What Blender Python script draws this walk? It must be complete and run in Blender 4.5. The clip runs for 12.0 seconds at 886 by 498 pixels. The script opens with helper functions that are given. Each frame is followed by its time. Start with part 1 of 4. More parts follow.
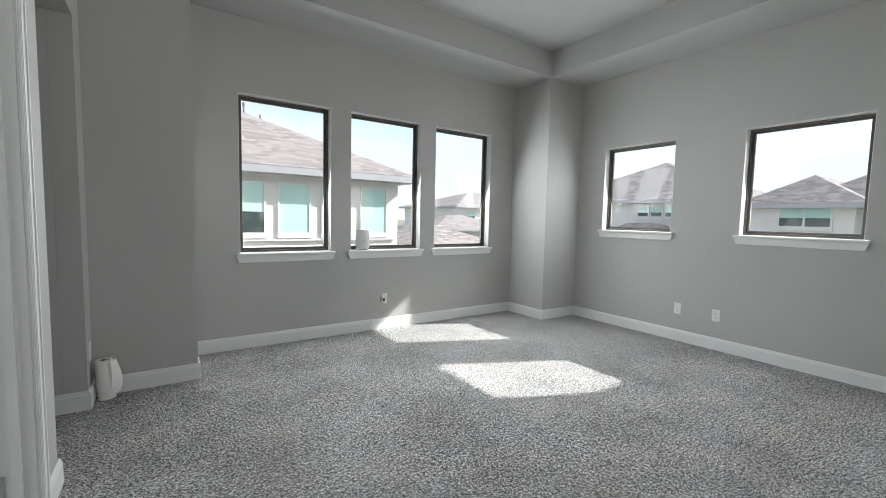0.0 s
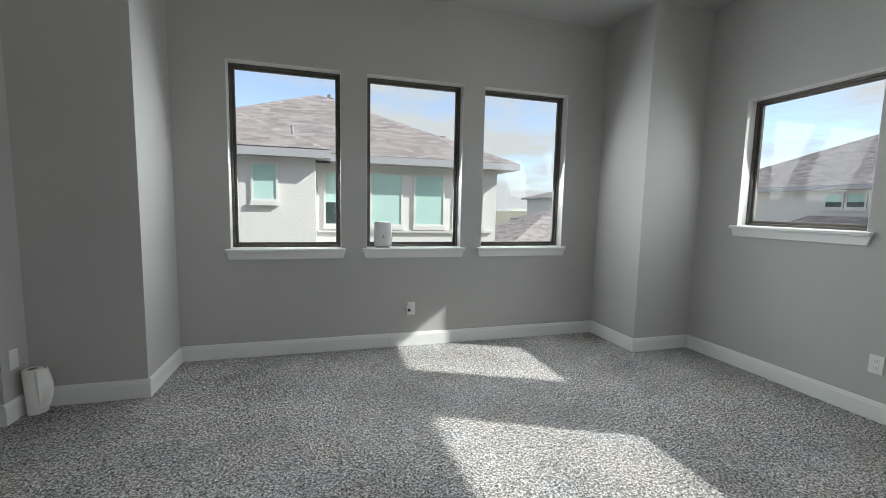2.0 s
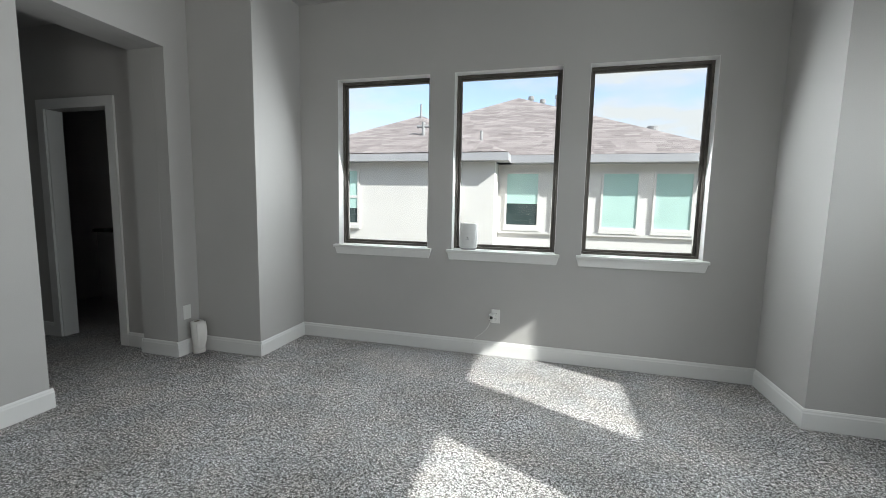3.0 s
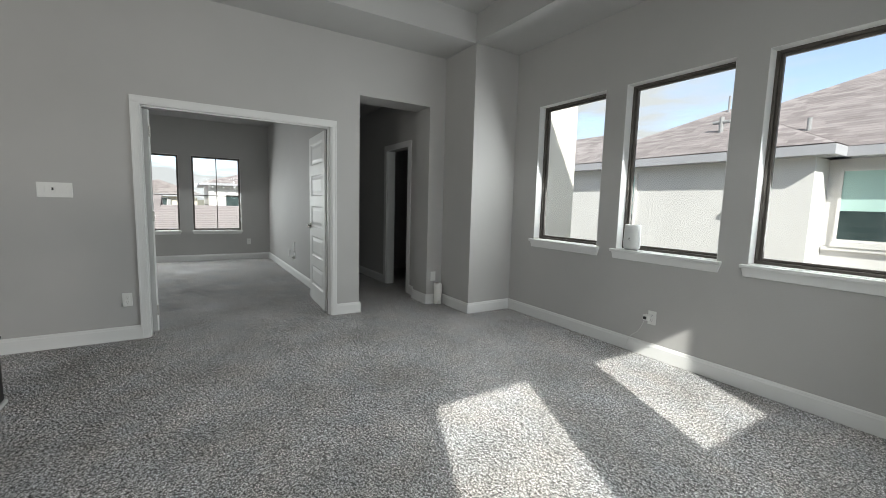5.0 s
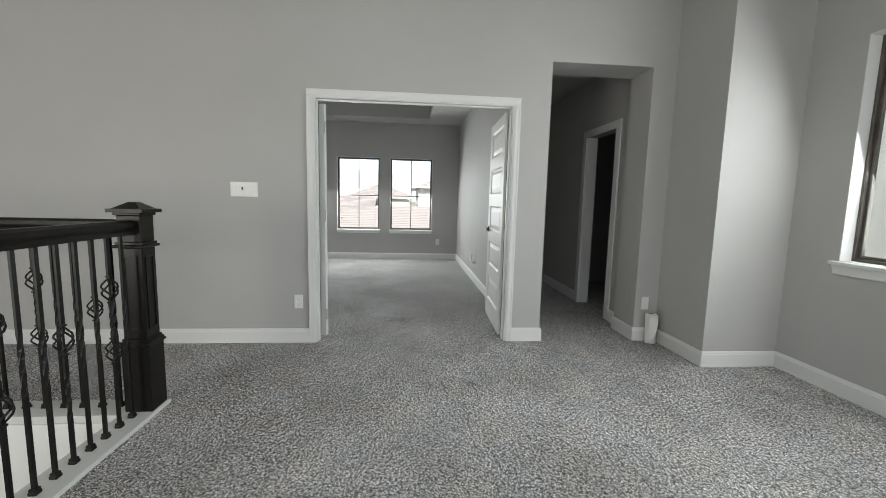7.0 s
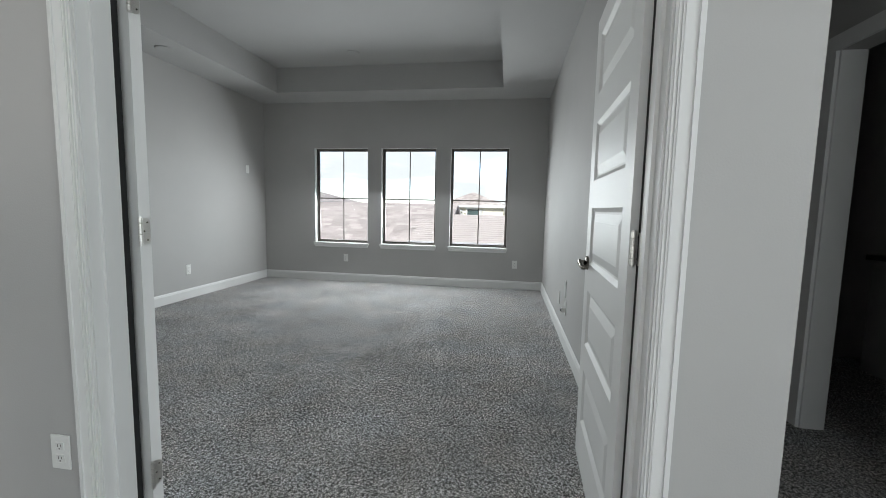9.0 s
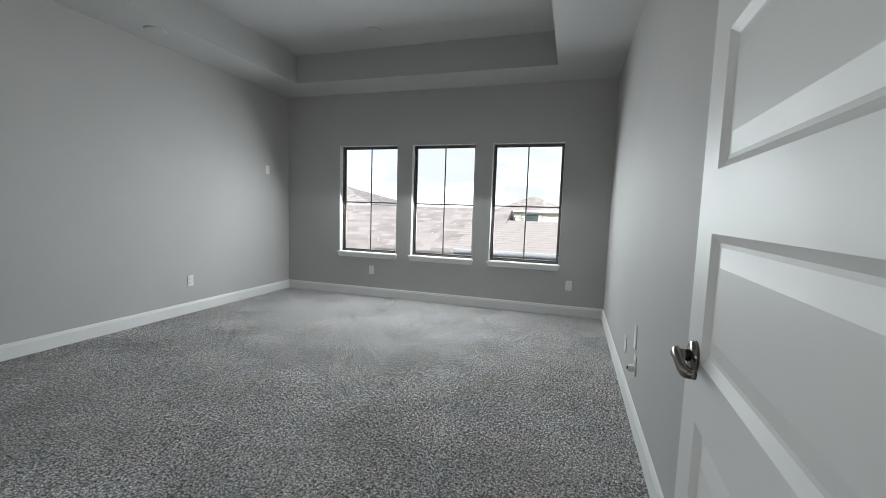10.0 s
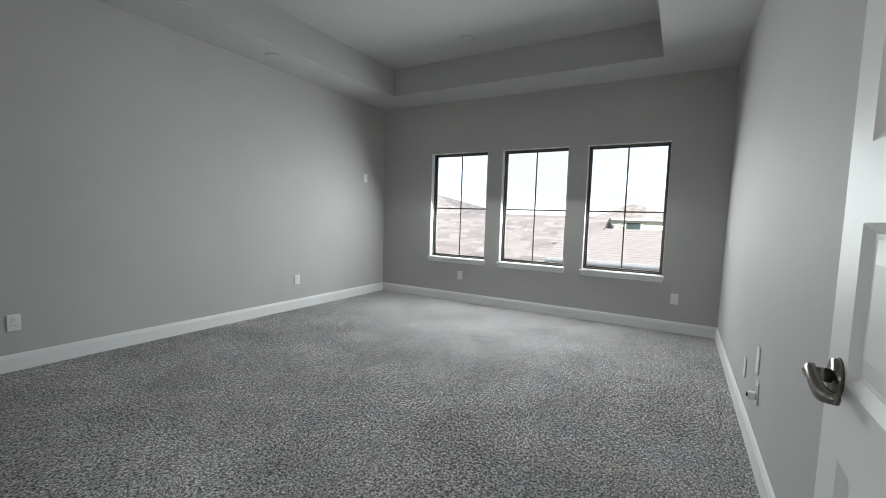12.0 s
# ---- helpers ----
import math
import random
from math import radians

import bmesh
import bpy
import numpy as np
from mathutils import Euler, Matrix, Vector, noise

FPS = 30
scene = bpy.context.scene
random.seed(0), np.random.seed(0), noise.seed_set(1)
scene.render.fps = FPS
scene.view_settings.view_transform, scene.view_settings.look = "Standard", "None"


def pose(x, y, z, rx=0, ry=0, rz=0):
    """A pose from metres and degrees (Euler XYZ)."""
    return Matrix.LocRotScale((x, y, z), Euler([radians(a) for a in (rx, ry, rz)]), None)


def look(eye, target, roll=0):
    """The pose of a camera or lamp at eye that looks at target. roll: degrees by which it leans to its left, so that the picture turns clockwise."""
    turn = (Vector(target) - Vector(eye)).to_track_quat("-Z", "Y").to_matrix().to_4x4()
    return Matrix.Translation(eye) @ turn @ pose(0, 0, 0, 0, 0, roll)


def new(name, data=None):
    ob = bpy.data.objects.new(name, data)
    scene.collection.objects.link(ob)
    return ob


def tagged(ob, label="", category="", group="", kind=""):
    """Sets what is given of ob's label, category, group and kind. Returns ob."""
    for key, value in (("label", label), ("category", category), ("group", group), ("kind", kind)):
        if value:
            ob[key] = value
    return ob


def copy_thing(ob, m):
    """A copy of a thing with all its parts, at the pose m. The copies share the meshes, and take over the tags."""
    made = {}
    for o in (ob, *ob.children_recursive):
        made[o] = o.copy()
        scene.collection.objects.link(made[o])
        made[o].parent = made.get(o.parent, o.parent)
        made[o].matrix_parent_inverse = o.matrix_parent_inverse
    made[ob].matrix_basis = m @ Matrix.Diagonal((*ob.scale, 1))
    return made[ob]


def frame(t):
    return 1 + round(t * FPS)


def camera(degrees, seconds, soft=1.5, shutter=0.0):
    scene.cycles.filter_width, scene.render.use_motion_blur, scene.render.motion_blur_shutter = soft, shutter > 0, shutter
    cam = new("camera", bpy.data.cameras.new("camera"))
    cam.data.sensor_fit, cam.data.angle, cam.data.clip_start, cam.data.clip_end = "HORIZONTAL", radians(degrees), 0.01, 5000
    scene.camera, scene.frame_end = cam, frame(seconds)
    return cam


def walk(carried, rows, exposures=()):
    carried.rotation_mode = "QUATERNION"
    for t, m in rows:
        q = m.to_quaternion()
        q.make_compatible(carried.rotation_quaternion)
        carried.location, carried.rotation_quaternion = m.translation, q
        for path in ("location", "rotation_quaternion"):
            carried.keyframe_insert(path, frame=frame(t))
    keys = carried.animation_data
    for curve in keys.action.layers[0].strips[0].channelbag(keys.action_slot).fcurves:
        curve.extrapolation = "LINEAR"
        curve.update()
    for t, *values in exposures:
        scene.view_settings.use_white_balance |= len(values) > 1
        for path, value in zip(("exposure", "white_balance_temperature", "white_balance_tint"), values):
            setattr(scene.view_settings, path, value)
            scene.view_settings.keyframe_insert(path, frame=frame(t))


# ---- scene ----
cam = camera(94.5, 12.0, 0.9)
PATH = [
    (0, (0.039, 0.028, 1.258), (1.155, 1.681, 1.110), 1.26),
    (0.5, (0.073, 0.291, 1.244), (1.325, 1.843, 1.097), 1.31),
    (1, (0.347, 0.426, 1.225), (1.580, 1.993, 1.069), 1.16),
    (1.5, (0.810, 0.537, 1.227), (1.795, 2.268, 1.054), 1.23),
    (2, (1.313, 0.615, 1.258), (1.868, 2.526, 1.057), 1.22),
    (2.5, (1.899, 0.688, 1.252), (1.929, 2.677, 1.043), 1.08),
    (3, (2.490, 0.802, 1.277), (1.980, 2.724, 1.060), 1.12),
    (3.2, (2.699, 0.853, 1.282), (2.000, 2.715, 1.065), 1.15),
    (4.8, (3.949, 0.865, 1.255), (2.318, 2.001, 1.035), 1.57),
    (5, (4.019, 0.857, 1.261), (2.330, 1.906, 1.043), 1.55),
    (5.5, (4.089, 0.889, 1.277), (2.288, 1.728, 1.052), 1.59),
    (6, (3.989, 0.932, 1.239), (2.100, 1.546, 1.006), 1.57),
    (6.5, (3.616, 1.058, 1.242), (1.668, 1.442, 1.010), 1.43),
    (7, (3.099, 1.286, 1.241), (1.121, 1.460, 1.005), 1.38),
    (7.5, (2.506, 1.464, 1.249), (0.520, 1.471, 1.010), 1.41),
    (7.7, (2.265, 1.545, 1.233), (0.279, 1.499, 1.004), 1.38),
    (9.3, (0.310, 1.827, 1.181), (-1.644, 1.444, 0.983), 1.58),
    (9.5, (0.082, 1.851, 1.217), (-1.859, 1.411, 1.019), 1.89),
    (10, (-0.349, 1.912, 1.223), (-2.249, 1.318, 1.036), 1.82),
    (10.5, (-0.562, 1.881, 1.215), (-2.412, 1.142, 1.037), 1.79),
    (11, (-0.624, 1.864, 1.193), (-2.417, 0.993, 1.028), 1.79),
    (11.5, (-0.592, 1.889, 1.182), (-2.333, 0.917, 1.021), 1.79),
    (12, (-0.390, 1.929, 1.186), (-2.115, 0.930, 1.027), 1.79),
]
walk(cam, [(t, look(eye, target, roll)) for t, eye, target, roll in PATH], [(0, 1.85, 6500, 10), (0.5, 1.56, 6500, 10), (1.0, 1.42, 6500, 10), (1.5, 1.30, 6500, 10), (2.0, 1.34, 6500, 10), (3.2, 1.66, 6500, 10), (5, 1.5, 6650, 10), (6, 1.72, 6700, 10), (7.7, 1.97, 6700, 10), (9.3, 1.78, 6450, 10), (12, 1.88, 6550, 10)])

# ---------------------------------------------------------------- world, sun
SUN_AZ = math.atan2(-0.45, 1.0)          # heading of the sun seen from the room
SUN_EL = radians(34.85)
world = bpy.data.worlds.new("sky")
scene.world = world
world.use_nodes = True
wn, wl = world.node_tree.nodes, world.node_tree.links
wn.clear()
w_out = wn.new("ShaderNodeOutputWorld")
w_bg = wn.new("ShaderNodeBackground")
w_sky = wn.new("ShaderNodeTexSky")
w_sky.sky_type = "NISHITA"
w_sky.sun_disc = False
w_sky.sun_elevation = SUN_EL
w_sky.sun_rotation = math.pi / 2 - SUN_AZ
w_sky.altitude = 1200
w_sky.dust_density = 0.05
w_sky.ozone_density = 1.2
w_sky.air_density = 0.8
w_co = wn.new("ShaderNodeTexCoord")
w_map = wn.new("ShaderNodeMapping")
w_map.inputs["Scale"].default_value = (1.0, 1.0, 4.2)
w_map.inputs["Location"].default_value = (0.3, 0.15, 0.0)
w_noise = wn.new("ShaderNodeTexNoise")
w_noise.inputs["Scale"].default_value = 2.6
w_noise.inputs["Detail"].default_value = 7
w_noise.inputs["Roughness"].default_value = 0.55
w_ramp = wn.new("ShaderNodeValToRGB")
w_ramp.color_ramp.elements[0].position = 0.40
w_ramp.color_ramp.elements[0].color = (0.30, 0.30, 0.30, 1)
w_ramp.color_ramp.elements[1].position = 0.56
w_mix = wn.new("ShaderNodeMix")
w_mix.data_type = "RGBA"
w_mix.inputs["B"].default_value = (2.5, 2.58, 2.68, 1)
wl.new(w_co.outputs["Generated"], w_map.inputs["Vector"])
wl.new(w_map.outputs["Vector"], w_noise.inputs["Vector"])
wl.new(w_noise.outputs["Fac"], w_ramp.inputs["Fac"])
wl.new(w_ramp.outputs["Color"], w_mix.inputs["Factor"])
wl.new(w_sky.outputs["Color"], w_mix.inputs["A"])
wl.new(w_mix.outputs["Result"], w_bg.inputs["Color"])
w_bg.inputs["Strength"].default_value = 0.125
wl.new(w_bg.outputs["Background"], w_out.inputs["Surface"])

sun = new("sun", bpy.data.lights.new("sun", "SUN"))
sun.data.energy = 3.0
sun.data.angle = radians(0.9)
sun.data.color = (1.0, 0.975, 0.94)
sun_dir = Vector((math.cos(SUN_AZ) * math.cos(SUN_EL), math.sin(SUN_AZ) * math.cos(SUN_EL), math.sin(SUN_EL)))
sun.matrix_world = look(sun_dir * 60, (0, 0, 0))



# area lamps added in the window openings, standing in for stronger sky light
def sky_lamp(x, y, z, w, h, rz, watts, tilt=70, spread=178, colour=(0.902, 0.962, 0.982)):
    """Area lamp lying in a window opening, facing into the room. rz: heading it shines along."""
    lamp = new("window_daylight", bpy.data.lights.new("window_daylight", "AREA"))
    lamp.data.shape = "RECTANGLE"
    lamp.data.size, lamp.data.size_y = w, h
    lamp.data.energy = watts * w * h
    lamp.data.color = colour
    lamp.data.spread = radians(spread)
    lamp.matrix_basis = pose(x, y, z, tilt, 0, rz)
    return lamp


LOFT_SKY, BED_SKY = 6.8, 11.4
for x in (1.022, 2.090, 3.148):
    sky_lamp(x, 4.257, 1.626, 0.78, 1.38, 180, LOFT_SKY)
for y in (2.772, 1.274):
    sky_lamp(4.649, y, 1.665, 0.77, 0.92, 90, LOFT_SKY)
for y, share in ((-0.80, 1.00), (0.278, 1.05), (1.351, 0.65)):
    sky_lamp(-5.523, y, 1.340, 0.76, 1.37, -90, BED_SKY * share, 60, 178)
# weak lamp in an unseen south opening, added to light the stair well
sky_lamp(2.8, -5.06, 0.85, 2.7, 2.8, 0, LOFT_SKY * 0.12, 76)
# warm lamp in an unseen east opening, added to brighten the wall by the railing
sky_lamp(4.649, -2.3, 0.9, 1.9, 2.3, 90, LOFT_SKY * 0.85, 80, 170, (1.0, 0.968, 0.93))

# ---------------------------------------------------------------- materials
def base_mat(name, rough=0.6, metal=0.0, spec=0.5):
    m = bpy.data.materials.new(name)
    m.use_nodes = True
    b = m.node_tree.nodes["Principled BSDF"]
    b.inputs["Roughness"].default_value = rough
    b.inputs["Metallic"].default_value = metal
    b.inputs["Specular IOR Level"].default_value = spec
    return m, m.node_tree.nodes, m.node_tree.links, b


def coords(n, l, scale=(1, 1, 1)):
    c = n.new("ShaderNodeTexCoord")
    mp = n.new("ShaderNodeMapping")
    mp.inputs["Scale"].default_value = scale
    l.new(c.outputs["Object"], mp.inputs["Vector"])
    return mp.outputs["Vector"]


def noise_node(n, l, vec, scale, detail=3, rough=0.5):
    t = n.new("ShaderNodeTexNoise")
    t.inputs["Scale"].default_value = scale
    t.inputs["Detail"].default_value = detail
    t.inputs["Roughness"].default_value = rough
    l.new(vec, t.inputs["Vector"])
    return t.outputs["Fac"]


def ramp(n, l, fac, stops):
    r = n.new("ShaderNodeValToRGB")
    e = r.color_ramp.elements
    e[0].position, e[0].color = stops[0][0], (*stops[0][1], 1)
    e[1].position, e[1].color = stops[-1][0], (*stops[-1][1], 1)
    for p, c in stops[1:-1]:
        k = e.new(p)
        k.color = (*c, 1)
    l.new(fac, r.inputs["Fac"])
    return r.outputs["Color"]


def mix_col(n, l, a, b, fac, mode="MIX"):
    m = n.new("ShaderNodeMix")
    m.data_type = "RGBA"
    m.blend_type = mode
    for key, v in (("A", a), ("B", b), ("Factor", fac)):
        if isinstance(v, (tuple, float, int)):
            m.inputs[key].default_value = (*v, 1) if isinstance(v, tuple) else v
        else:
            l.new(v, m.inputs[key])
    return m.outputs["Result"]


def bump(n, l, height, strength, dist, b):
    k = n.new("ShaderNodeBump")
    k.inputs["Strength"].default_value = strength
    k.inputs["Distance"].default_value = dist
    l.new(height, k.inputs["Height"])
    l.new(k.outputs["Normal"], b.inputs["Normal"])


def painted(name, col, rough=0.55, grain=180.0, relief=0.12, vary=0.05, dist=0.002, spec=0.4):
    """Paint on plaster, wood or stucco: faint mottling, fine orange-peel relief."""
    m, n, l, b = base_mat(name, rough, 0, spec)
    v = coords(n, l)
    lo = tuple(c * (1 - vary) for c in col)
    hi = tuple(min(1, c * (1 + vary)) for c in col)
    big = noise_node(n, l, v, 1.3, 4)
    l.new(ramp(n, l, big, [(0.3, lo), (0.7, hi)]), b.inputs["Base Color"])
    fine = noise_node(n, l, v, grain, 2)
    bump(n, l, fine, relief, dist, b)
    rr = n.new("ShaderNodeMapRange")
    rr.inputs["To Min"].default_value = rough - 0.06
    rr.inputs["To Max"].default_value = rough + 0.08
    l.new(noise_node(n, l, v, 9, 3), rr.inputs["Value"])
    l.new(rr.outputs["Result"], b.inputs["Roughness"])
    return m


M_WALL = painted("wall_paint_grey", (0.462, 0.455, 0.445), 0.66, 170, 0.22, 0.03, 0.002, 0.18)
M_CEIL = painted("ceiling_paint", (0.465, 0.462, 0.455), 0.75, 120, 0.35, 0.03, 0.003)
M_TRIM = painted("trim_paint_white", (0.74, 0.74, 0.73), 0.46, 60, 0.05, 0.02, 0.001, 0.22)
M_CURB = painted("curb_paint", (0.62, 0.62, 0.60), 0.45, 70, 0.08, 0.04)
M_PLATE = painted("plate_plastic", (0.76, 0.76, 0.74), 0.30, 40, 0.02, 0.01)
M_STUCCO = painted("stucco_white", (0.70, 0.685, 0.665), 0.9, 60, 0.10, 0.03, 0.003, 0.1)
M_RETURN = painted("stucco_return", (0.80, 0.77, 0.71), 0.9, 60, 0.10, 0.03, 0.003, 0.1)
M_STUCCO_CREAM = painted("stucco_cream", (0.66, 0.61, 0.52), 0.85, 60, 0.5, 0.05, 0.006)
M_FASCIA = painted("fascia_grey", (0.40, 0.40, 0.42), 0.6, 50, 0.1, 0.05)
M_SHADE = painted("roller_shade_green", (0.46, 0.66, 0.61), 0.8, 90, 0.1, 0.05)
M_SLOT = painted("slot_dark", (0.03, 0.03, 0.03), 0.5)
M_VANITY = painted("vanity_paint", (0.35, 0.35, 0.35), 0.5)
M_COUNTER = painted("counter_dark", (0.05, 0.045, 0.04), 0.25)
M_PAPER = painted("paper_towel", (0.82, 0.81, 0.78), 0.95, 220, 0.6, 0.02)
M_CORE = painted("card_core", (0.20, 0.15, 0.11), 0.9)
M_ROUTER = painted("router_plastic", (0.72, 0.73, 0.72), 0.4, 300, 0.03, 0.02)
# black for the strips that paint shade into the hinge gaps
M_GAP_SHADE = painted("gap_shade_dark", (0.015, 0.015, 0.015), 0.7)
M_CLEAR = painted("clear_cable", (0.62, 0.62, 0.60), 0.3)
M_GROUND = painted("ground_grass", (0.22, 0.21, 0.16), 0.95, 3, 0.8, 0.3, 0.05)
M_LEAF = painted("foliage", (0.07, 0.10, 0.04), 0.8, 20, 0.5, 0.3)
M_BARK = painted("bark", (0.10, 0.08, 0.06), 0.9, 30, 0.8, 0.2)
M_METAL_PIPE = painted("vent_pipe_metal", (0.30, 0.30, 0.30), 0.45, 60, 0.1, 0.1)


def frame_mat():
    m, n, l, b = base_mat("bronze_frame", 0.42, 0.25)
    v = coords(n, l)
    l.new(ramp(n, l, noise_node(n, l, v, 14, 4), [(0.3, (0.085, 0.075, 0.066)), (0.7, (0.135, 0.120, 0.106))]), b.inputs["Base Color"])
    bump(n, l, noise_node(n, l, v, 350, 2), 0.05, 0.001, b)
    return m


M_FRAME = frame_mat()


def glass_mat():
    """Thin clear pane: lets light straight through, mirrors a little by angle."""
    m, n, l, b = base_mat("window_glass", 0.02)
    n.remove(b)
    t = n.new("ShaderNodeBsdfTransparent")
    t.inputs["Color"].default_value = (0.93, 0.95, 0.94, 1)
    g = n.new("ShaderNodeBsdfGlossy")
    g.inputs["Roughness"].default_value = 0.02
    f = n.new("ShaderNodeFresnel")
    f.inputs["IOR"].default_value = 1.28
    x = n.new("ShaderNodeMixShader")
    l.new(f.outputs["Fac"], x.inputs["Fac"])
    l.new(t.outputs["BSDF"], x.inputs[1])
    l.new(g.outputs["BSDF"], x.inputs[2])
    l.new(x.outputs["Shader"], n["Material Output"].inputs["Surface"])
    return m


M_GLASS = glass_mat()


def outer_glass():
    m, n, l, b = base_mat("house_glass", 0.06, 0.0, 0.9)
    v = coords(n, l)
    l.new(ramp(n, l, noise_node(n, l, v, 1.2, 2), [(0.3, (0.03, 0.05, 0.05)), (0.7, (0.07, 0.10, 0.10))]), b.inputs["Base Color"])
    return m


M_OUTGLASS = outer_glass()


def carpet_mat():
    m, n, l, b = base_mat("carpet_frieze", 1.0, 0, 0.05)
    v = coords(n, l)
    warp = n.new("ShaderNodeTexNoise")
    warp.inputs["Scale"].default_value = 130
    warp.inputs["Detail"].default_value = 2
    l.new(v, warp.inputs["Vector"])
    add = n.new("ShaderNodeVectorMath")
    add.operation = "MULTIPLY_ADD"
    add.inputs[1].default_value = (0.020, 0.020, 0.020)
    l.new(warp.outputs["Color"], add.inputs[0])
    l.new(v, add.inputs[2])
    vor = n.new("ShaderNodeTexVoronoi")
    vor.inputs["Scale"].default_value = 155
    l.new(add.outputs["Vector"], vor.inputs["Vector"])
    tuft = n.new("ShaderNodeMapRange")
    tuft.inputs["From Max"].default_value = 0.75
    tuft.inputs["To Min"].default_value = 1.0
    tuft.inputs["To Max"].default_value = 0.0
    l.new(vor.outputs["Distance"], tuft.inputs["Value"])
    mid = noise_node(n, l, v, 74, 3, 0.7)
    big = noise_node(n, l, v, 1.7, 4, 0.6)
    sep = n.new("ShaderNodeSeparateColor")
    l.new(vor.outputs["Color"], sep.inputs["Color"])
    col = ramp(n, l, sep.outputs["Red"], [(0.0, (0.18, 0.17, 0.165)), (0.20, (0.48, 0.47, 0.46)), (0.36, (0.70, 0.695, 0.69)), (1.0, (0.80, 0.795, 0.79))])
    # shade between the tufts, painted into the colour
    tuft_shade = ramp(n, l, vor.outputs["Distance"], [(0.30, (1, 1, 1)), (0.70, (0.12, 0.115, 0.11))])
    col = mix_col(n, l, col, tuft_shade, 1.0, "MULTIPLY")
    clump = ramp(n, l, mid, [(0.37, (0.28, 0.275, 0.27)), (0.53, (1.36, 1.36, 1.36)), (0.68, (1.54, 1.54, 1.54))])
    col = mix_col(n, l, col, clump, 1.0, "MULTIPLY")
    tint = ramp(n, l, noise_node(n, l, v, 3.1, 3, 0.6), [(0.34, (1.03, 0.995, 0.965)), (0.66, (0.975, 1.0, 1.03))])
    col = mix_col(n, l, col, tint, 1.0, "MULTIPLY")
    pile = ramp(n, l, big, [(0.30, (0.82, 0.815, 0.81)), (0.68, (1.26, 1.26, 1.27))])
    col = mix_col(n, l, col, pile, 1.0, "MULTIPLY")
    l.new(col, b.inputs["Base Color"])
    h = n.new("ShaderNodeMath")
    h.operation = "ADD"
    l.new(tuft.outputs["Result"], h.inputs[0])
    l.new(mid, h.inputs[1])
    bump(n, l, h.outputs["Value"], 0.65, 0.0075, b)
    b.inputs["Sheen Weight"].default_value = 0.08
    return m


M_CARPET = carpet_mat()


def iron_mat():
    m, n, l, b = base_mat("black_iron", 0.36, 0.1, 0.3)
    v = coords(n, l)
    l.new(ramp(n, l, noise_node(n, l, v, 40, 3), [(0.3, (0.005, 0.005, 0.005)), (0.7, (0.011, 0.0105, 0.010))]), b.inputs["Base Color"])
    bump(n, l, noise_node(n, l, v, 220, 2), 0.15, 0.001, b)
    return m


M_IRON = iron_mat()


def stained_wood():
    m, n, l, b = base_mat("espresso_wood", 0.33, 0, 0.28)
    v = coords(n, l, (6, 6, 1.2))
    l.new(ramp(n, l, noise_node(n, l, v, 9, 6, 0.65), [(0.3, (0.004, 0.0035, 0.003)), (0.6, (0.008, 0.007, 0.006)), (0.8, (0.018, 0.014, 0.011))]), b.inputs["Base Color"])
    bump(n, l, noise_node(n, l, v, 40, 4), 0.1, 0.001, b)
    return m


M_WOOD = stained_wood()


def metal_mat(name, col, rough):
    m, n, l, b = base_mat(name, rough, 1.0)
    v = coords(n, l, (1, 1, 8))
    l.new(ramp(n, l, noise_node(n, l, v, 60, 3), [(0.3, tuple(c * 0.85 for c in col)), (0.7, col)]), b.inputs["Base Color"])
    return m


M_NICKEL = metal_mat("satin_nickel", (0.24, 0.22, 0.195), 0.24)
M_HINGE = metal_mat("hinge_steel", (0.75, 0.74, 0.71), 0.35)


def shingle_mat():
    m, n, l, b = base_mat("shingle", 0.92, 0, 0.2)
    v = coords(n, l)
    g = n.new("ShaderNodeNewGeometry")
    col = ramp(n, l, g.outputs["Random Per Island"], [(0.0, (0.215, 0.187, 0.185)), (0.5, (0.275, 0.243, 0.239)), (1.0, (0.33, 0.295, 0.288))])
    grit = ramp(n, l, noise_node(n, l, v, 160, 3), [(0.3, (0.75, 0.75, 0.75)), (0.7, (1.2, 1.2, 1.2))])
    l.new(mix_col(n, l, col, grit, 1.0, "MULTIPLY"), b.inputs["Base Color"])
    bump(n, l, noise_node(n, l, v, 200, 2), 0.5, 0.002, b)
    return m


M_SHINGLE = shingle_mat()


def far_roof_mat():
    """Shingled slope seen from afar: short courses of mixed greys with dark butts."""
    m, n, l, b = base_mat("far_shingles", 0.95, 0, 0.1)
    v = coords(n, l)
    cell = n.new("ShaderNodeTexVoronoi")
    cell.inputs["Scale"].default_value = 1.0
    l.new(coords(n, l, (3.4, 3.4, 13.0)), cell.inputs["Vector"])
    sep = n.new("ShaderNodeSeparateColor")
    l.new(cell.outputs["Color"], sep.inputs["Color"])
    # greys lifted paler, distance haze put into the roof colour
    col = ramp(n, l, sep.outputs["Red"], [(0.0, (0.225, 0.197, 0.195)), (0.5, (0.305, 0.271, 0.267)), (1.0, (0.375, 0.338, 0.331))])
    wave = ramp(n, l, noise_node(n, l, coords(n, l, (1, 1, 14)), 3.0, 3), [(0.3, (0.88, 0.88, 0.88)), (0.7, (1.1, 1.1, 1.1))])
    l.new(mix_col(n, l, col, wave, 1.0, "MULTIPLY"), b.inputs["Base Color"])
    bump(n, l, noise_node(n, l, v, 20, 3), 0.5, 0.01, b)
    return m


M_FARROOF = far_roof_mat()


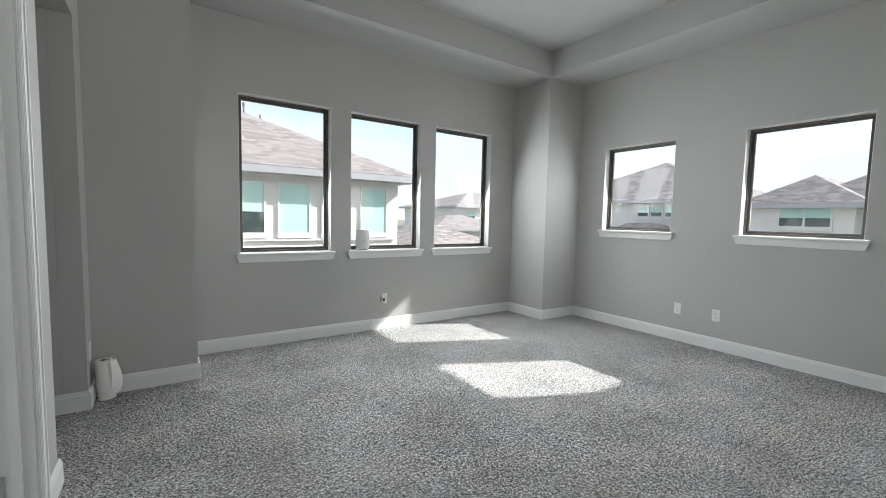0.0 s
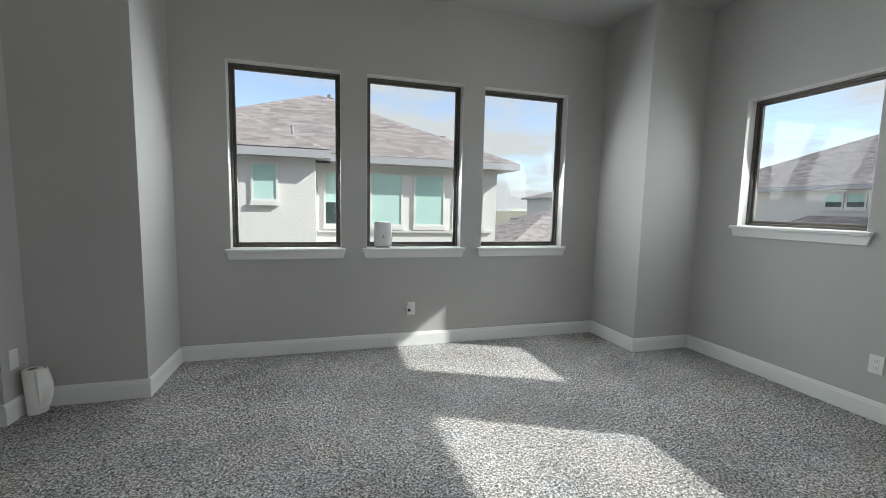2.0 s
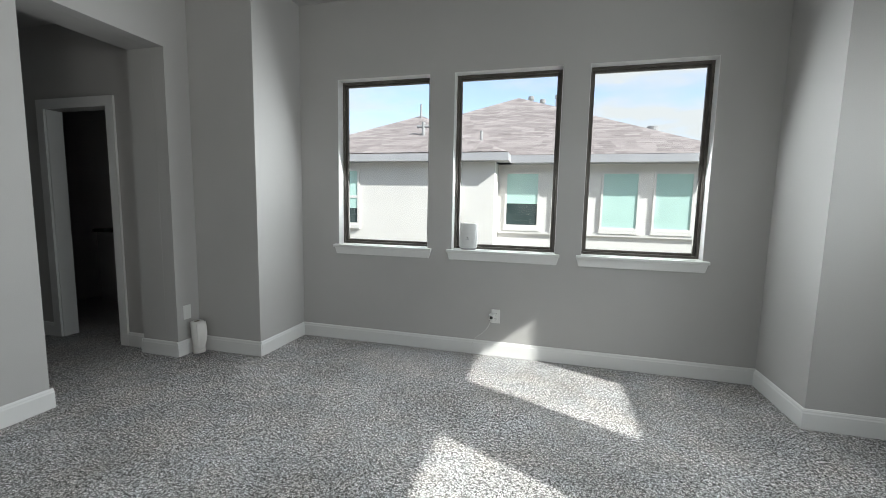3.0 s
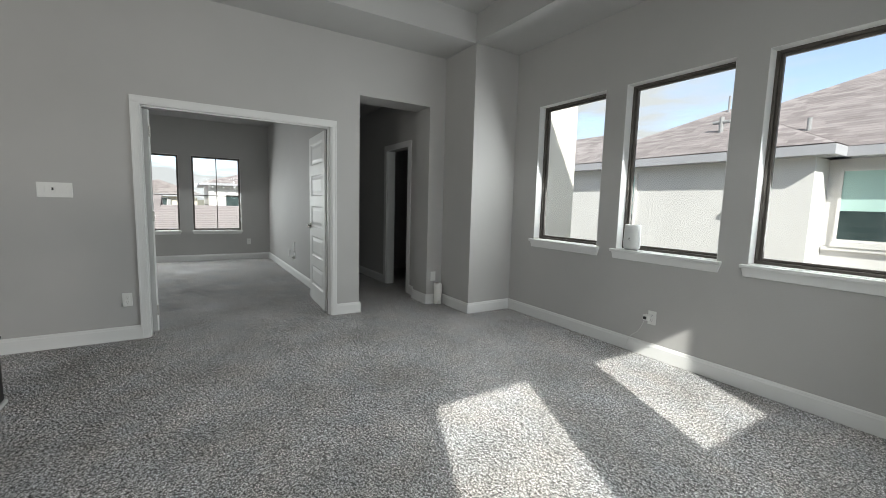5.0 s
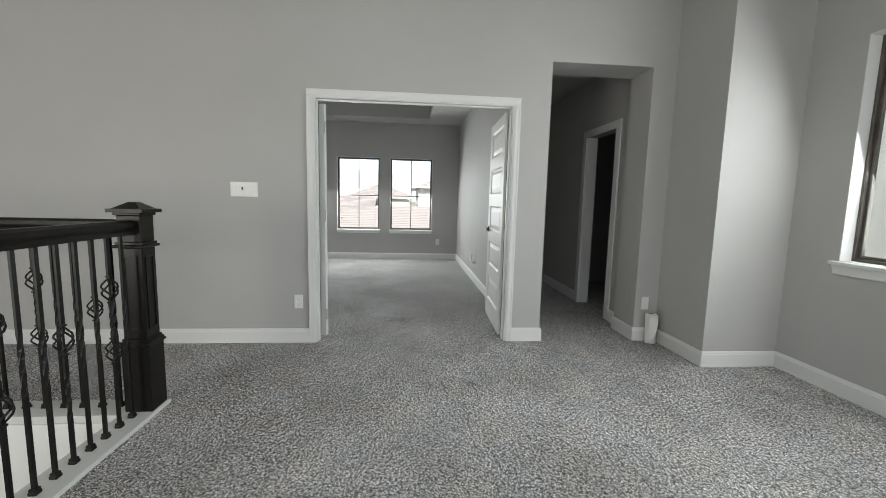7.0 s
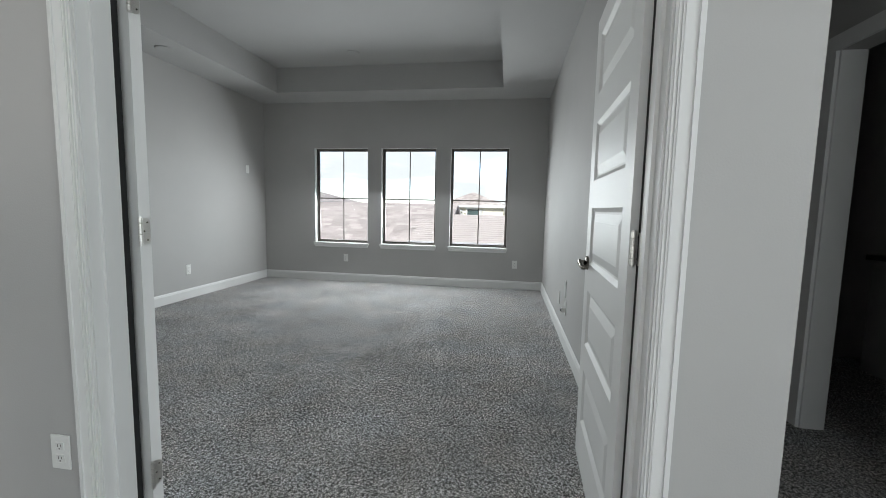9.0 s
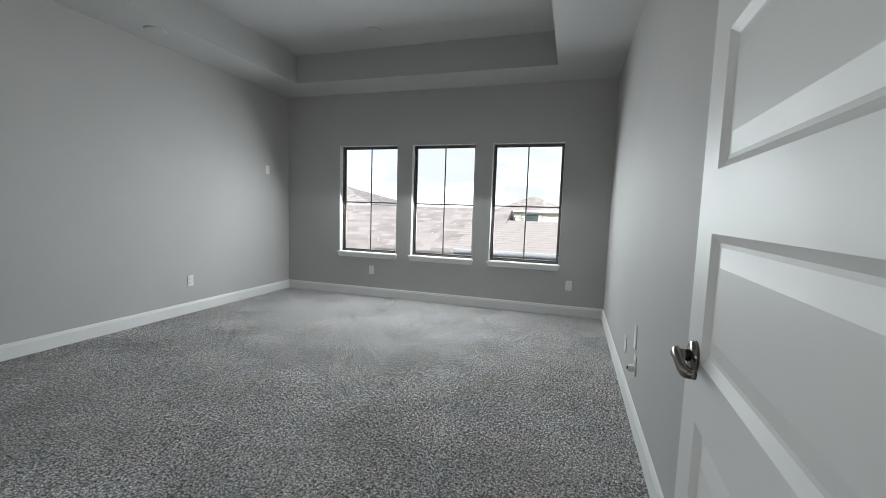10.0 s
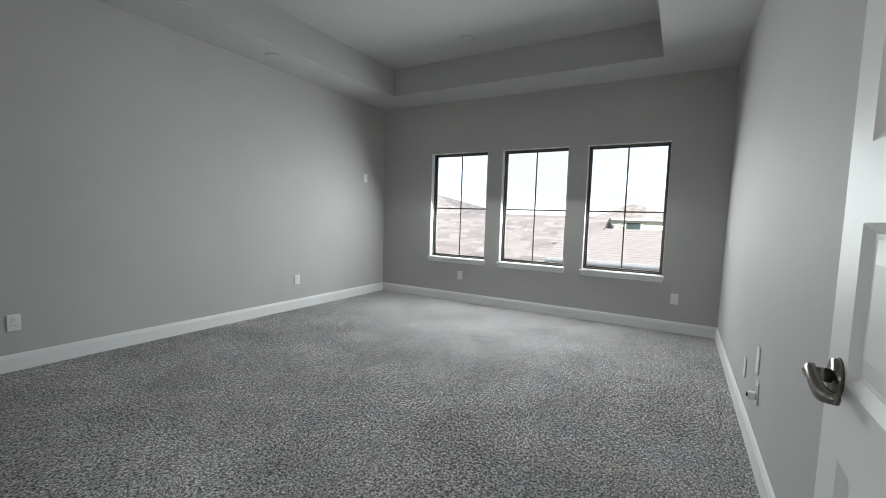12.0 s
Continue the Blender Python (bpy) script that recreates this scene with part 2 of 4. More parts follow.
# ---------------------------------------------------------------- builders
def mesh_of(name, bm, mat):
    me = bpy.data.meshes.new(name)
    bm.normal_update()
    bm.to_mesh(me)
    bm.free()
    me.materials.append(mat)
    return me


def part(name, bm, mat, parent=None, label="", smooth=False):
    ob = new(name, mesh_of(name, bm, mat))
    if smooth:
        for p in ob.data.polygons:
            p.use_smooth = True
    if parent is not None:
        ob.parent = parent
    if label:
        ob["label"] = label
    return ob


def box(bm, x0, x1, y0, y1, z0, z1):
    m = Matrix.Translation(((x0 + x1) / 2, (y0 + y1) / 2, (z0 + z1) / 2)) @ Matrix.Diagonal((abs(x1 - x0), abs(y1 - y0), abs(z1 - z0), 1))
    return bmesh.ops.create_cube(bm, size=1, matrix=m)["verts"]


def bbox(x0, x1, y0, y1, z0, z1, bevel=0.0, seg=2):
    bm = bmesh.new()
    box(bm, x0, x1, y0, y1, z0, z1)
    if bevel:
        bmesh.ops.bevel(bm, geom=bm.edges[:], offset=bevel, segments=seg, affect="EDGES", profile=0.5)
    return bm


def cyl(bm, p, q, r1, r2=None, seg=16):
    p, q = Vector(p), Vector(q)
    d = q - p
    m = Matrix.Translation((p + q) / 2) @ d.to_track_quat("Z", "Y").to_matrix().to_4x4()
    return bmesh.ops.create_cone(bm, cap_ends=True, segments=seg, radius1=r1, radius2=r1 if r2 is None else r2, depth=d.length, matrix=m)["verts"]


def sweep(bm, pts, r, seg=8):
    """A tube along a line of points."""
    pts = [Vector(p) for p in pts]
    rings = []
    for i, p in enumerate(pts):
        d = (pts[min(i + 1, len(pts) - 1)] - pts[max(i - 1, 0)]).normalized()
        q = d.to_track_quat("Z", "Y")
        rings.append([bm.verts.new(p + q @ Vector((r * math.cos(a * 2 * math.pi / seg), r * math.sin(a * 2 * math.pi / seg), 0))) for a in range(seg)])
    for a, b in zip(rings, rings[1:]):
        for k in range(seg):
            bm.faces.new((a[k], a[(k + 1) % seg], b[(k + 1) % seg], b[k]))
    bm.faces.new(rings[0][::-1])
    bm.faces.new(rings[-1])


def lathe(bm, prof, centre=(0, 0), seg=24):
    rings = [[bm.verts.new((centre[0] + r * math.cos(k * 2 * math.pi / seg), centre[1] + r * math.sin(k * 2 * math.pi / seg), z)) for k in range(seg)] for r, z in prof]
    for a, b in zip(rings, rings[1:]):
        for k in range(seg):
            bm.faces.new((a[k], a[(k + 1) % seg], b[(k + 1) % seg], b[k]))
    bm.faces.new(rings[0][::-1])
    bm.faces.new(rings[-1])


def empty(name, at=(0, 0, 0), rz=0.0):
    ob = new(name)
    ob.empty_display_size = 0.1
    ob.matrix_basis = pose(*at, 0, 0, rz)
    return ob


def cut_wall(name, axis, face0, face1, u0, u1, z0, z1, holes, mat, label):
    """A wall with real openings. axis 'x': runs along x, its faces at y = face0 and face1. holes: (u0, u1, z0, z1)."""
    bm = bmesh.new()
    us = sorted({u0, u1, *[h[0] for h in holes], *[h[1] for h in holes]})
    zs = sorted({z0, z1, *[h[2] for h in holes], *[h[3] for h in holes]})
    us = [u for u in us if u0 <= u <= u1]
    zs = [z for z in zs if z0 <= z <= z1]
    solid = {}
    for i in range(len(us) - 1):
        for k in range(len(zs) - 1):
            um, zm = (us[i] + us[i + 1]) / 2, (zs[k] + zs[k + 1]) / 2
            solid[i, k] = not any(h[0] < um < h[1] and h[2] < zm < h[3] for h in holes)

    def pt(u, f, z):
        return (u, f, z) if axis == "x" else (f, u, z)

    cache = {}

    def vert(u, f, z):
        key = (round(u, 5), round(f, 5), round(z, 5))
        if key not in cache:
            cache[key] = bm.verts.new(pt(u, f, z))
        return cache[key]

    def quad(*c):
        bm.faces.new([vert(*p) for p in c])

    for (i, k), s in solid.items():
        if not s:
            continue
        a, b, c, d = us[i], us[i + 1], zs[k], zs[k + 1]
        for f in (face0, face1):
            quad((a, f, c), (b, f, c), (b, f, d), (a, f, d))
        if not solid.get((i - 1, k)):
            quad((a, face0, c), (a, face1, c), (a, face1, d), (a, face0, d))
        if not solid.get((i + 1, k)):
            quad((b, face0, c), (b, face1, c), (b, face1, d), (b, face0, d))
        if not solid.get((i, k - 1)):
            quad((a, face0, c), (b, face0, c), (b, face1, c), (a, face1, c))
        if not solid.get((i, k + 1)):
            quad((a, face0, d), (b, face0, d), (b, face1, d), (a, face1, d))
    bmesh.ops.recalc_face_normals(bm, faces=bm.faces)
    return tagged(part(name, bm, mat), label, "wall", kind="structure")


def profile_run(bm, p, q, out, prof):
    """Extrude a moulding profile (distance out, height) from p to q along a wall; out: unit vector away from the wall."""
    p, q, out = Vector(p), Vector(q), Vector(out)
    rings = [[bm.verts.new(e + out * d + Vector((0, 0, z))) for d, z in prof] for e in (p, q)]
    k = len(prof)
    for i in range(k):
        bm.faces.new((rings[0][i], rings[0][(i + 1) % k], rings[1][(i + 1) % k], rings[1][i]))
    bm.faces.new(rings[0][::-1])
    bm.faces.new(rings[1])


BASE_PROF = [(0.001, -0.02), (0.016, -0.02), (0.016, 0.096), (0.012, 0.104), (0.011, 0.112), (0.006, 0.120), (0.001, 0.122)]


def baseboard(p, q, out):
    bm = bmesh.new()
    profile_run(bm, (*p, 0), (*q, 0), (*out, 0), BASE_PROF)
    bmesh.ops.recalc_face_normals(bm, faces=bm.faces)
    return tagged(part("baseboard", bm, M_TRIM), "white painted baseboard along the grey wall", "baseboard", kind="structure")


# ---------------------------------------------------------------- plan
WX = -0.40            # west wall of the loft, loft side
WX2 = -0.515          # the same wall, bedroom side
NY = 4.197             # north wall of the loft
EX = 4.589             # east wall of the loft
COL_Y = 3.582          # south face of both corner piers
COL_W, COL_E = 0.213, 3.979
SOF, TOP = 3.011, 3.312  # loft soffit and raised ceiling
BX, BN, BS = -5.463, 2.322, -2.093   # bedroom: window wall, right wall, left wall
BSOF, BTOP = 2.766, 3.104
DY0, DY1, DZ = 0.510, 2.173, 2.056  # double door opening
HY0, HY1, HZ = 2.482, 3.368, 2.416  # hall opening
STAIR_X, STAIR_Y = 0.825, -0.285
SOUTH = -5.0

N_WIN = [(0.593, 1.451), (1.661, 2.520), (2.718, 3.578)]
N_Z = (0.897, 2.355)
E_WIN = [(2.346, 3.199), (0.845, 1.704)]
E_Z = (1.163, 2.166)
B_WIN = [(-1.237, -0.362), (-0.151, 0.706), (0.920, 1.782)]
B_Z = (0.607, 2.072)
# unseen openings in the south and east walls, added to let light in
UNSEEN_WIN_S = (1.4, 4.2, -0.6, 2.3)
UNSEEN_WIN_E = (-3.25, -1.35, -0.3, 2.1)

cut_wall("wall_north", "x", NY, NY + 0.16, WX2, EX + 0.16, -0.3, 3.6, [(a, b, *N_Z) for a, b in N_WIN], M_WALL, "grey painted wall with three tall windows")
cut_wall("wall_east", "y", EX, EX + 0.16, SOUTH, NY, -3.2, 3.6, [(a, b, *E_Z) for a, b in E_WIN] + [UNSEEN_WIN_E], M_WALL, "grey painted wall with two square windows")
cut_wall("wall_west", "y", WX2, WX, SOUTH, NY, -0.3, 3.6, [(DY0, DY1, -0.3, DZ), (HY0, HY1, -0.3, HZ)], M_WALL, "grey painted wall with a double door and a hall opening")
cut_wall("wall_south", "x", SOUTH - 0.16, SOUTH, WX2, EX + 0.16, -3.2, 3.6, [UNSEEN_WIN_S], M_WALL, "plain grey wall closing the stair hall")
tagged(part("pier_west", bbox(WX, COL_W, COL_Y, NY, -0.05, SOF + 0.1), M_WALL), "grey painted corner pier beside the hall opening", "pier", kind="structure")
tagged(part("pier_east", bbox(COL_E, EX, COL_Y, NY, -0.05, SOF + 0.1), M_WALL), "grey painted corner pier between the window walls", "pier", kind="structure")

# bedroom shell
cut_wall("wall_bedroom_west", "y", BX - 0.16, BX, BS - 0.14, HY1 + 0.3, -0.3, 3.3, [(a, b, *B_Z) for a, b in B_WIN], M_WALL, "grey painted bedroom wall with three windows")
cut_wall("wall_bedroom_north", "x", BN, HY0 - 0.001, BX, WX2, -0.3, 3.3, [], M_WALL, "plain grey wall between bedroom and hall")
cut_wall("wall_bedroom_south", "x", BS - 0.14, BS, BX, WX2, -0.3, 3.3, [], M_WALL, "plain grey bedroom wall")
# hall and dark bath beyond
HALL_N = 3.45
JAMB_X = -0.755   # far face of the deep hall opening
tagged(part("hall_jamb", bbox(JAMB_X, WX2 - 0.001, HY1, HALL_N + 0.12, -0.05, 3.3), M_WALL), "grey painted deep jamb of the hall opening", "jamb", kind="structure")
tagged(part("hall_header", bbox(JAMB_X, WX2 - 0.001, HY0 - 0.001, HY1 - 0.001, HZ, 3.3), M_WALL), "grey painted header of the hall opening", "header", kind="structure")
cut_wall("wall_hall_north", "x", HALL_N, HALL_N + 0.12, BX, JAMB_X - 0.001, -0.3, 3.3, [(-1.82, -1.10, -0.3, 2.03)], M_WALL, "grey hall wall with a door opening to a dark bath")
cut_wall("wall_hall_end", "y", -3.72, -3.6, HY0, HALL_N, -0.3, 3.3, [], M_WALL, "plain grey end wall of the hall")
cut_wall("wall_bath_end", "x", 5.2, 5.32, BX, WX2, -0.3, 3.3, [], M_WALL, "plain wall of the unlit bath")
cut_wall("wall_bath_side", "y", -3.3, -3.2, HALL_N + 0.12, 5.2, -0.3, 3.3, [], M_WALL, "plain wall of the unlit bath")
cut_wall("wall_bath_east", "y", WX2 - 0.02, WX2, NY, 5.32, -0.3, 3.3, [], M_STUCCO_CREAM, "stucco outer wall of the bath")

# floors
bm = bmesh.new()
for x0, x1, y0, y1 in ((WX2, EX + 0.05, STAIR_Y + 0.03, NY + 0.05), (WX2, STAIR_X - 0.03, SOUTH, STAIR_Y + 0.03), (BX - 0.05, WX2, BS - 0.05, 5.3)):
    vs = [bm.verts.new(c) for c in ((x0, y0, 0), (x1, y0, 0), (x1, y1, 0), (x0, y1, 0))]
    bm.faces.new(vs)
bmesh.ops.subdivide_edges(bm, edges=bm.edges[:], cuts=2, use_grid_fill=True)
for f in bmesh.ops.extrude_face_region(bm, geom=bm.faces[:])["geom"]:
    if isinstance(f, bmesh.types.BMVert):
        f.co.z -= 0.28
bmesh.ops.recalc_face_normals(bm, faces=bm.faces)
floor = tagged(part("floor", bm, M_CARPET), "grey flecked frieze carpet with broad uneven tone", "carpet", kind="structure")


def tray(name, x0, x1, y0, y1, ix0, ix1, iy0, iy1, sof, top, label):
    """A ceiling with a raised middle."""
    bm = bmesh.new()
    z2 = top + 0.12
    box(bm, x0, x1, iy1, y1, sof, z2)
    box(bm, x0, x1, y0, iy0, sof, z2)
    box(bm, x0, ix0, iy0, iy1, sof, z2)
    box(bm, ix1, x1, iy0, iy1, sof, z2)
    box(bm, ix0, ix1, iy0, iy1, top, z2)
    bmesh.ops.remove_doubles(bm, verts=bm.verts[:], dist=1e-5)
    return tagged(part(name, bm, M_CEIL), label, "ceiling", kind="structure")


tray("ceiling", WX, EX, SOUTH, NY, COL_W - 0.005, COL_E + 0.005, -0.6, COL_Y - 0.005, SOF, TOP, "pale tray ceiling with a raised middle")
tray("ceiling_bedroom", BX, WX2, BS, BN, -4.898, -1.25, -1.519, 1.677, BSOF, BTOP, "pale bedroom tray ceiling with a raised middle")
tagged(part("ceiling_hall", bbox(BX, WX2, HY0, 5.3, 2.72, 2.85), M_CEIL), "plain pale hall ceiling", "ceiling", kind="structure")
# outer shell above and below so that no light leaks in
tagged(part("roof_deck", bbox(BX - 0.3, EX + 0.35, SOUTH - 0.3, NY + 0.35, 3.62, 3.75), M_FASCIA), "roof deck over the upper floor", "roof", kind="structure")
tagged(part("stair_floor", bbox(STAIR_X - 0.1, EX, SOUTH, STAIR_Y + 0.1, -3.3, -3.2), M_CURB), "pale lower floor under the stair well", "floor", kind="structure")
tagged(part("stair_wall_west", bbox(STAIR_X - 0.14, STAIR_X - 0.004, SOUTH, STAIR_Y + 0.1, -3.2, -0.20), M_TRIM), "white wall of the stair well", "wall", kind="structure")
tagged(part("stair_wall_north", bbox(STAIR_X - 0.003, EX, STAIR_Y + 0.004, STAIR_Y + 0.14, -3.2, -0.20), M_TRIM), "white wall of the stair well", "wall", kind="structure")

# baseboards
T = 0.049  # casing beyond the opening; it laps the jamb by 13 mm
for p, q, o in (
    ((COL_W, NY), (COL_E, NY), (0, -1)), ((EX, COL_Y), (EX, STAIR_Y - 0.1), (-1, 0)),
    ((COL_W, COL_Y), (COL_W, NY - 0.016), (1, 0)), ((WX + 0.016, COL_Y), (COL_W + 0.016, COL_Y), (0, -1)),
    ((COL_E, COL_Y), (COL_E, NY - 0.016), (-1, 0)), ((COL_E - 0.016, COL_Y), (EX - 0.016, COL_Y), (0, -1)),
    ((WX, SOUTH), (WX, DY0 - T), (1, 0)), ((WX, DY1 + T), (WX, HY0 + 0.016), (1, 0)), ((WX, HY1 - 0.016), (WX, COL_Y), (1, 0)),
    ((WX, HY1), (JAMB_X, HY1), (0, -1)), ((JAMB_X, HY1 - 0.016), (JAMB_X, HALL_N - 0.016), (-1, 0)), ((WX, HY0), (-3.584, HY0), (0, 1)),
    ((JAMB_X, HALL_N), (-1.02, HALL_N), (0, -1)), ((-1.90, HALL_N), (-3.6, HALL_N), (0, -1)), ((-3.6, HY0), (-3.6, HALL_N), (1, 0)),
    ((BX, BS), (BX, BN), (1, 0)), ((BX + 0.016, BS), (WX2, BS), (0, 1)), ((BX + 0.016, BN), (WX2, BN), (0, -1)),
    ((WX2, BS + 0.016), (WX2, DY0 - T), (-1, 0)), ((WX2, DY1 + T), (WX2, BN - 0.016), (-1, 0)),
):
    baseboard(p, q, o)


# ---------------------------------------------------------------- windows
def window(name, side, u0, u1, z0, z1, face, depth, muntins, label):
    """side: 'N', 'E', 'W'. u0..u1 along the wall in the order seen from inside (left to right is handled by the turn)."""
    w, h = u1 - u0, z1 - z0
    root = new(name)
    uc = (u0 + u1) / 2
    root.matrix_basis = {"N": pose(uc, face, z0), "E": pose(face, uc, z0, 0, 0, -90), "W": pose(face, uc, z0, 0, 0, 90), "S": pose(uc, face, z0, 0, 0, 180)}[side]
    root.empty_display_size = 0.1
    # local: x right, y outward, z up from the sill
    a, b = -w / 2, w / 2
    fo, fi = (0.022, 0.042) if not muntins else (0.020, 0.036)
    y0 = depth
    bm = bmesh.new()
    for x0, x1, q0, q1 in ((a, a + fo, 0, h), (b - fo, b, 0, h), (a + fo, b - fo, 0, fo), (a + fo, b - fo, h - fo, h)):
        box(bm, x0, x1, y0, y0 + 0.055, q0, q1)
    bmesh.ops.bevel(bm, geom=bm.edges[:], offset=0.003, segments=1, affect="EDGES")
    part("window_frame", bm, M_FRAME, root, "dark bronze outer frame")
    bm = bmesh.new()
    for x0, x1, q0, q1 in ((a + fo, a + fi, fo, h - fo), (b - fi, b - fo, fo, h - fo), (a + fi, b - fi, fo, fi), (a + fi, b - fi, h - fi, h - fo)):
        box(bm, x0, x1, y0 + 0.022, y0 + 0.050, q0, q1)
    bmesh.ops.bevel(bm, geom=bm.edges[:], offset=0.003, segments=1, affect="EDGES")
    part("sash", bm, M_FRAME, root)
    part("pane", bbox(a + fi - 0.004, b - fi + 0.004, y0 + 0.034, y0 + 0.038, fi - 0.004, h - fi + 0.004), M_GLASS, root, "clear glass pane")
    if muntins:
        part("muntin", bbox(-0.008, 0.008, y0 + 0.028, y0 + 0.033, fi, h - fi), M_FRAME, root)
        part("muntin", bbox(a + fi, b - fi, y0 + 0.0275, y0 + 0.0325, h * 0.475 - 0.008, h * 0.475 + 0.008), M_FRAME, root)
    # white stool and apron
    e, out = (0.036, 0.045) if not muntins else (0.018, 0.030)
    bm = bbox(a - e, b + e, -out, 0.0, -0.026, -0.001, 0.005)
    box(bm, a + 0.001, b - 0.001, -0.004, y0 + 0.002, -0.024, 0.002)
    part("window_sill", bm, M_TRIM, root, "white painted sill board")
    bm = bmesh.new()
    ah = 0.062 if not muntins else 0.045
    vs = []
    for y in (-0.020, -0.001):
        vs.append([bm.verts.new(c) for c in ((a - e + 0.004, y, -0.026), (b + e - 0.004, y, -0.026), (b + e - 0.022, y, -0.026 - ah), (a - e + 0.022, y, -0.026 - ah))])
    f, g = vs
    bm.faces.new(f)
    bm.faces.new(g[::-1])
    for k in range(4):
        bm.faces.new((f[k], g[k], g[(k + 1) % 4], f[(k + 1) % 4]))
    bmesh.ops.recalc_face_normals(bm, faces=bm.faces)
    bmesh.ops.bevel(bm, geom=bm.edges[:], offset=0.003, segments=1, affect="EDGES")
    part("apron", bm, M_TRIM, root)
    # white drywall corner returns
    bm = bmesh.new()
    for x0, x1, q0, q1 in ((a, a + 0.004, 0, h), (b - 0.004, b, 0, h), (a, b, h - 0.004, h)):
        box(bm, x0, x1, 0.002, y0 + 0.004, q0, q1)
    part("return", bm, M_TRIM, root)
    return tagged(root, label, "window", kind="structure")


for i, (a, b) in enumerate(N_WIN):
    window("window_%d" % (i + 1), "N", a, b, *N_Z, NY, 0.088, False, "tall single-pane window with dark bronze frame and white sill")
for i, (a, b) in enumerate(E_WIN):
    window("window_%d" % (i + 4), "E", a, b, *E_Z, EX, 0.088, False, "square single-pane window with dark bronze frame and white sill")
for i, (a, b) in enumerate(B_WIN):
    window("window_%d" % (i + 6), "W", a, b, *B_Z, BX, 0.080, True, "bedroom window with bronze frame and thin cross bars")
# both out of view, added only to carry the stair lamps
window("window_10", "E", *UNSEEN_WIN_E, EX, 0.088, False, "tall window of the stair well")
window("window_9", "S", UNSEEN_WIN_S[0], UNSEEN_WIN_S[1], UNSEEN_WIN_S[2], UNSEEN_WIN_S[3], SOUTH, 0.075, False, "unseen window added to light the stair well")


# ---------------------------------------------------------------- double door
def casing_leg(bm, x_face, out, y0, y1, z0, z1, inner):
    """Stepped casing board. inner: side facing the opening (-1 or 1)."""
    w = y1 - y0
    steps = ((0.0, 0.10, 0.008), (0.10, 0.17, 0.012), (0.17, 0.24, 0.009), (0.24, 0.32, 0.014), (0.32, 0.80, 0.016), (0.80, 1.0, 0.021))
    for a, b, d in steps:
        if inner > 0:
            q0, q1 = y1 - b * w, y1 - a * w
        else:
            q0, q1 = y0 + a * w, y0 + b * w
        box(bm, x_face, x_face + out * d, q0, q1, z0, z1)


def casing(x_face, out, y0, y1, ztop):
    root = new("door_casing")
    for nm, a, b, inner in (("leg", y0 - T, y0 + 0.013, 1), ("leg", y1 - 0.013, y1 + T, -1)):
        bm = bmesh.new()
        casing_leg(bm, x_face, out, a, b, -0.01, ztop - 0.013, inner)
        part(nm, bm, M_TRIM, root)
    bm = bmesh.new()
    for a, b, d in ((0.0, 0.10, 0.008), (0.10, 0.17, 0.012), (0.17, 0.24, 0.009), (0.24, 0.32, 0.014), (0.32, 0.80, 0.016), (0.80, 1.0, 0.021)):
        box(bm, x_face, x_face + out * d, y0 - T, y1 + T, ztop - 0.013 + a * (T + 0.013), ztop - 0.013 + b * (T + 0.013))
    part("head", bm, M_TRIM, root)
    return tagged(root, "white stepped door casing round the double door", "casing", kind="structure")


casing(WX + 0.001, 1, DY0, DY1, DZ)
casing(WX2 - 0.001, -1, DY0, DY1, DZ)
root = new("door_jamb")
for y0, y1 in ((DY0, DY0 + 0.018), (DY1 - 0.018, DY1)):
    bm = bbox(WX2, WX, y0, y1, -0.01, DZ - 0.018)
    mid = (y1 if y0 == DY0 else y0 - 0.010)
    box(bm, WX2 + 0.045, WX2 + 0.075, mid, mid + 0.010, -0.01, DZ - 0.018)
    part("jamb", bm, M_TRIM, root)
bm = bbox(WX2, WX, DY0, DY1, DZ - 0.018, DZ)
box(bm, WX2 + 0.045, WX2 + 0.075, DY0 + 0.02, DY1 - 0.02, DZ - 0.028, DZ - 0.018)
part("head_jamb", bm, M_TRIM, root)
tagged(root, "white painted door jamb with stops", "jamb", kind="structure")


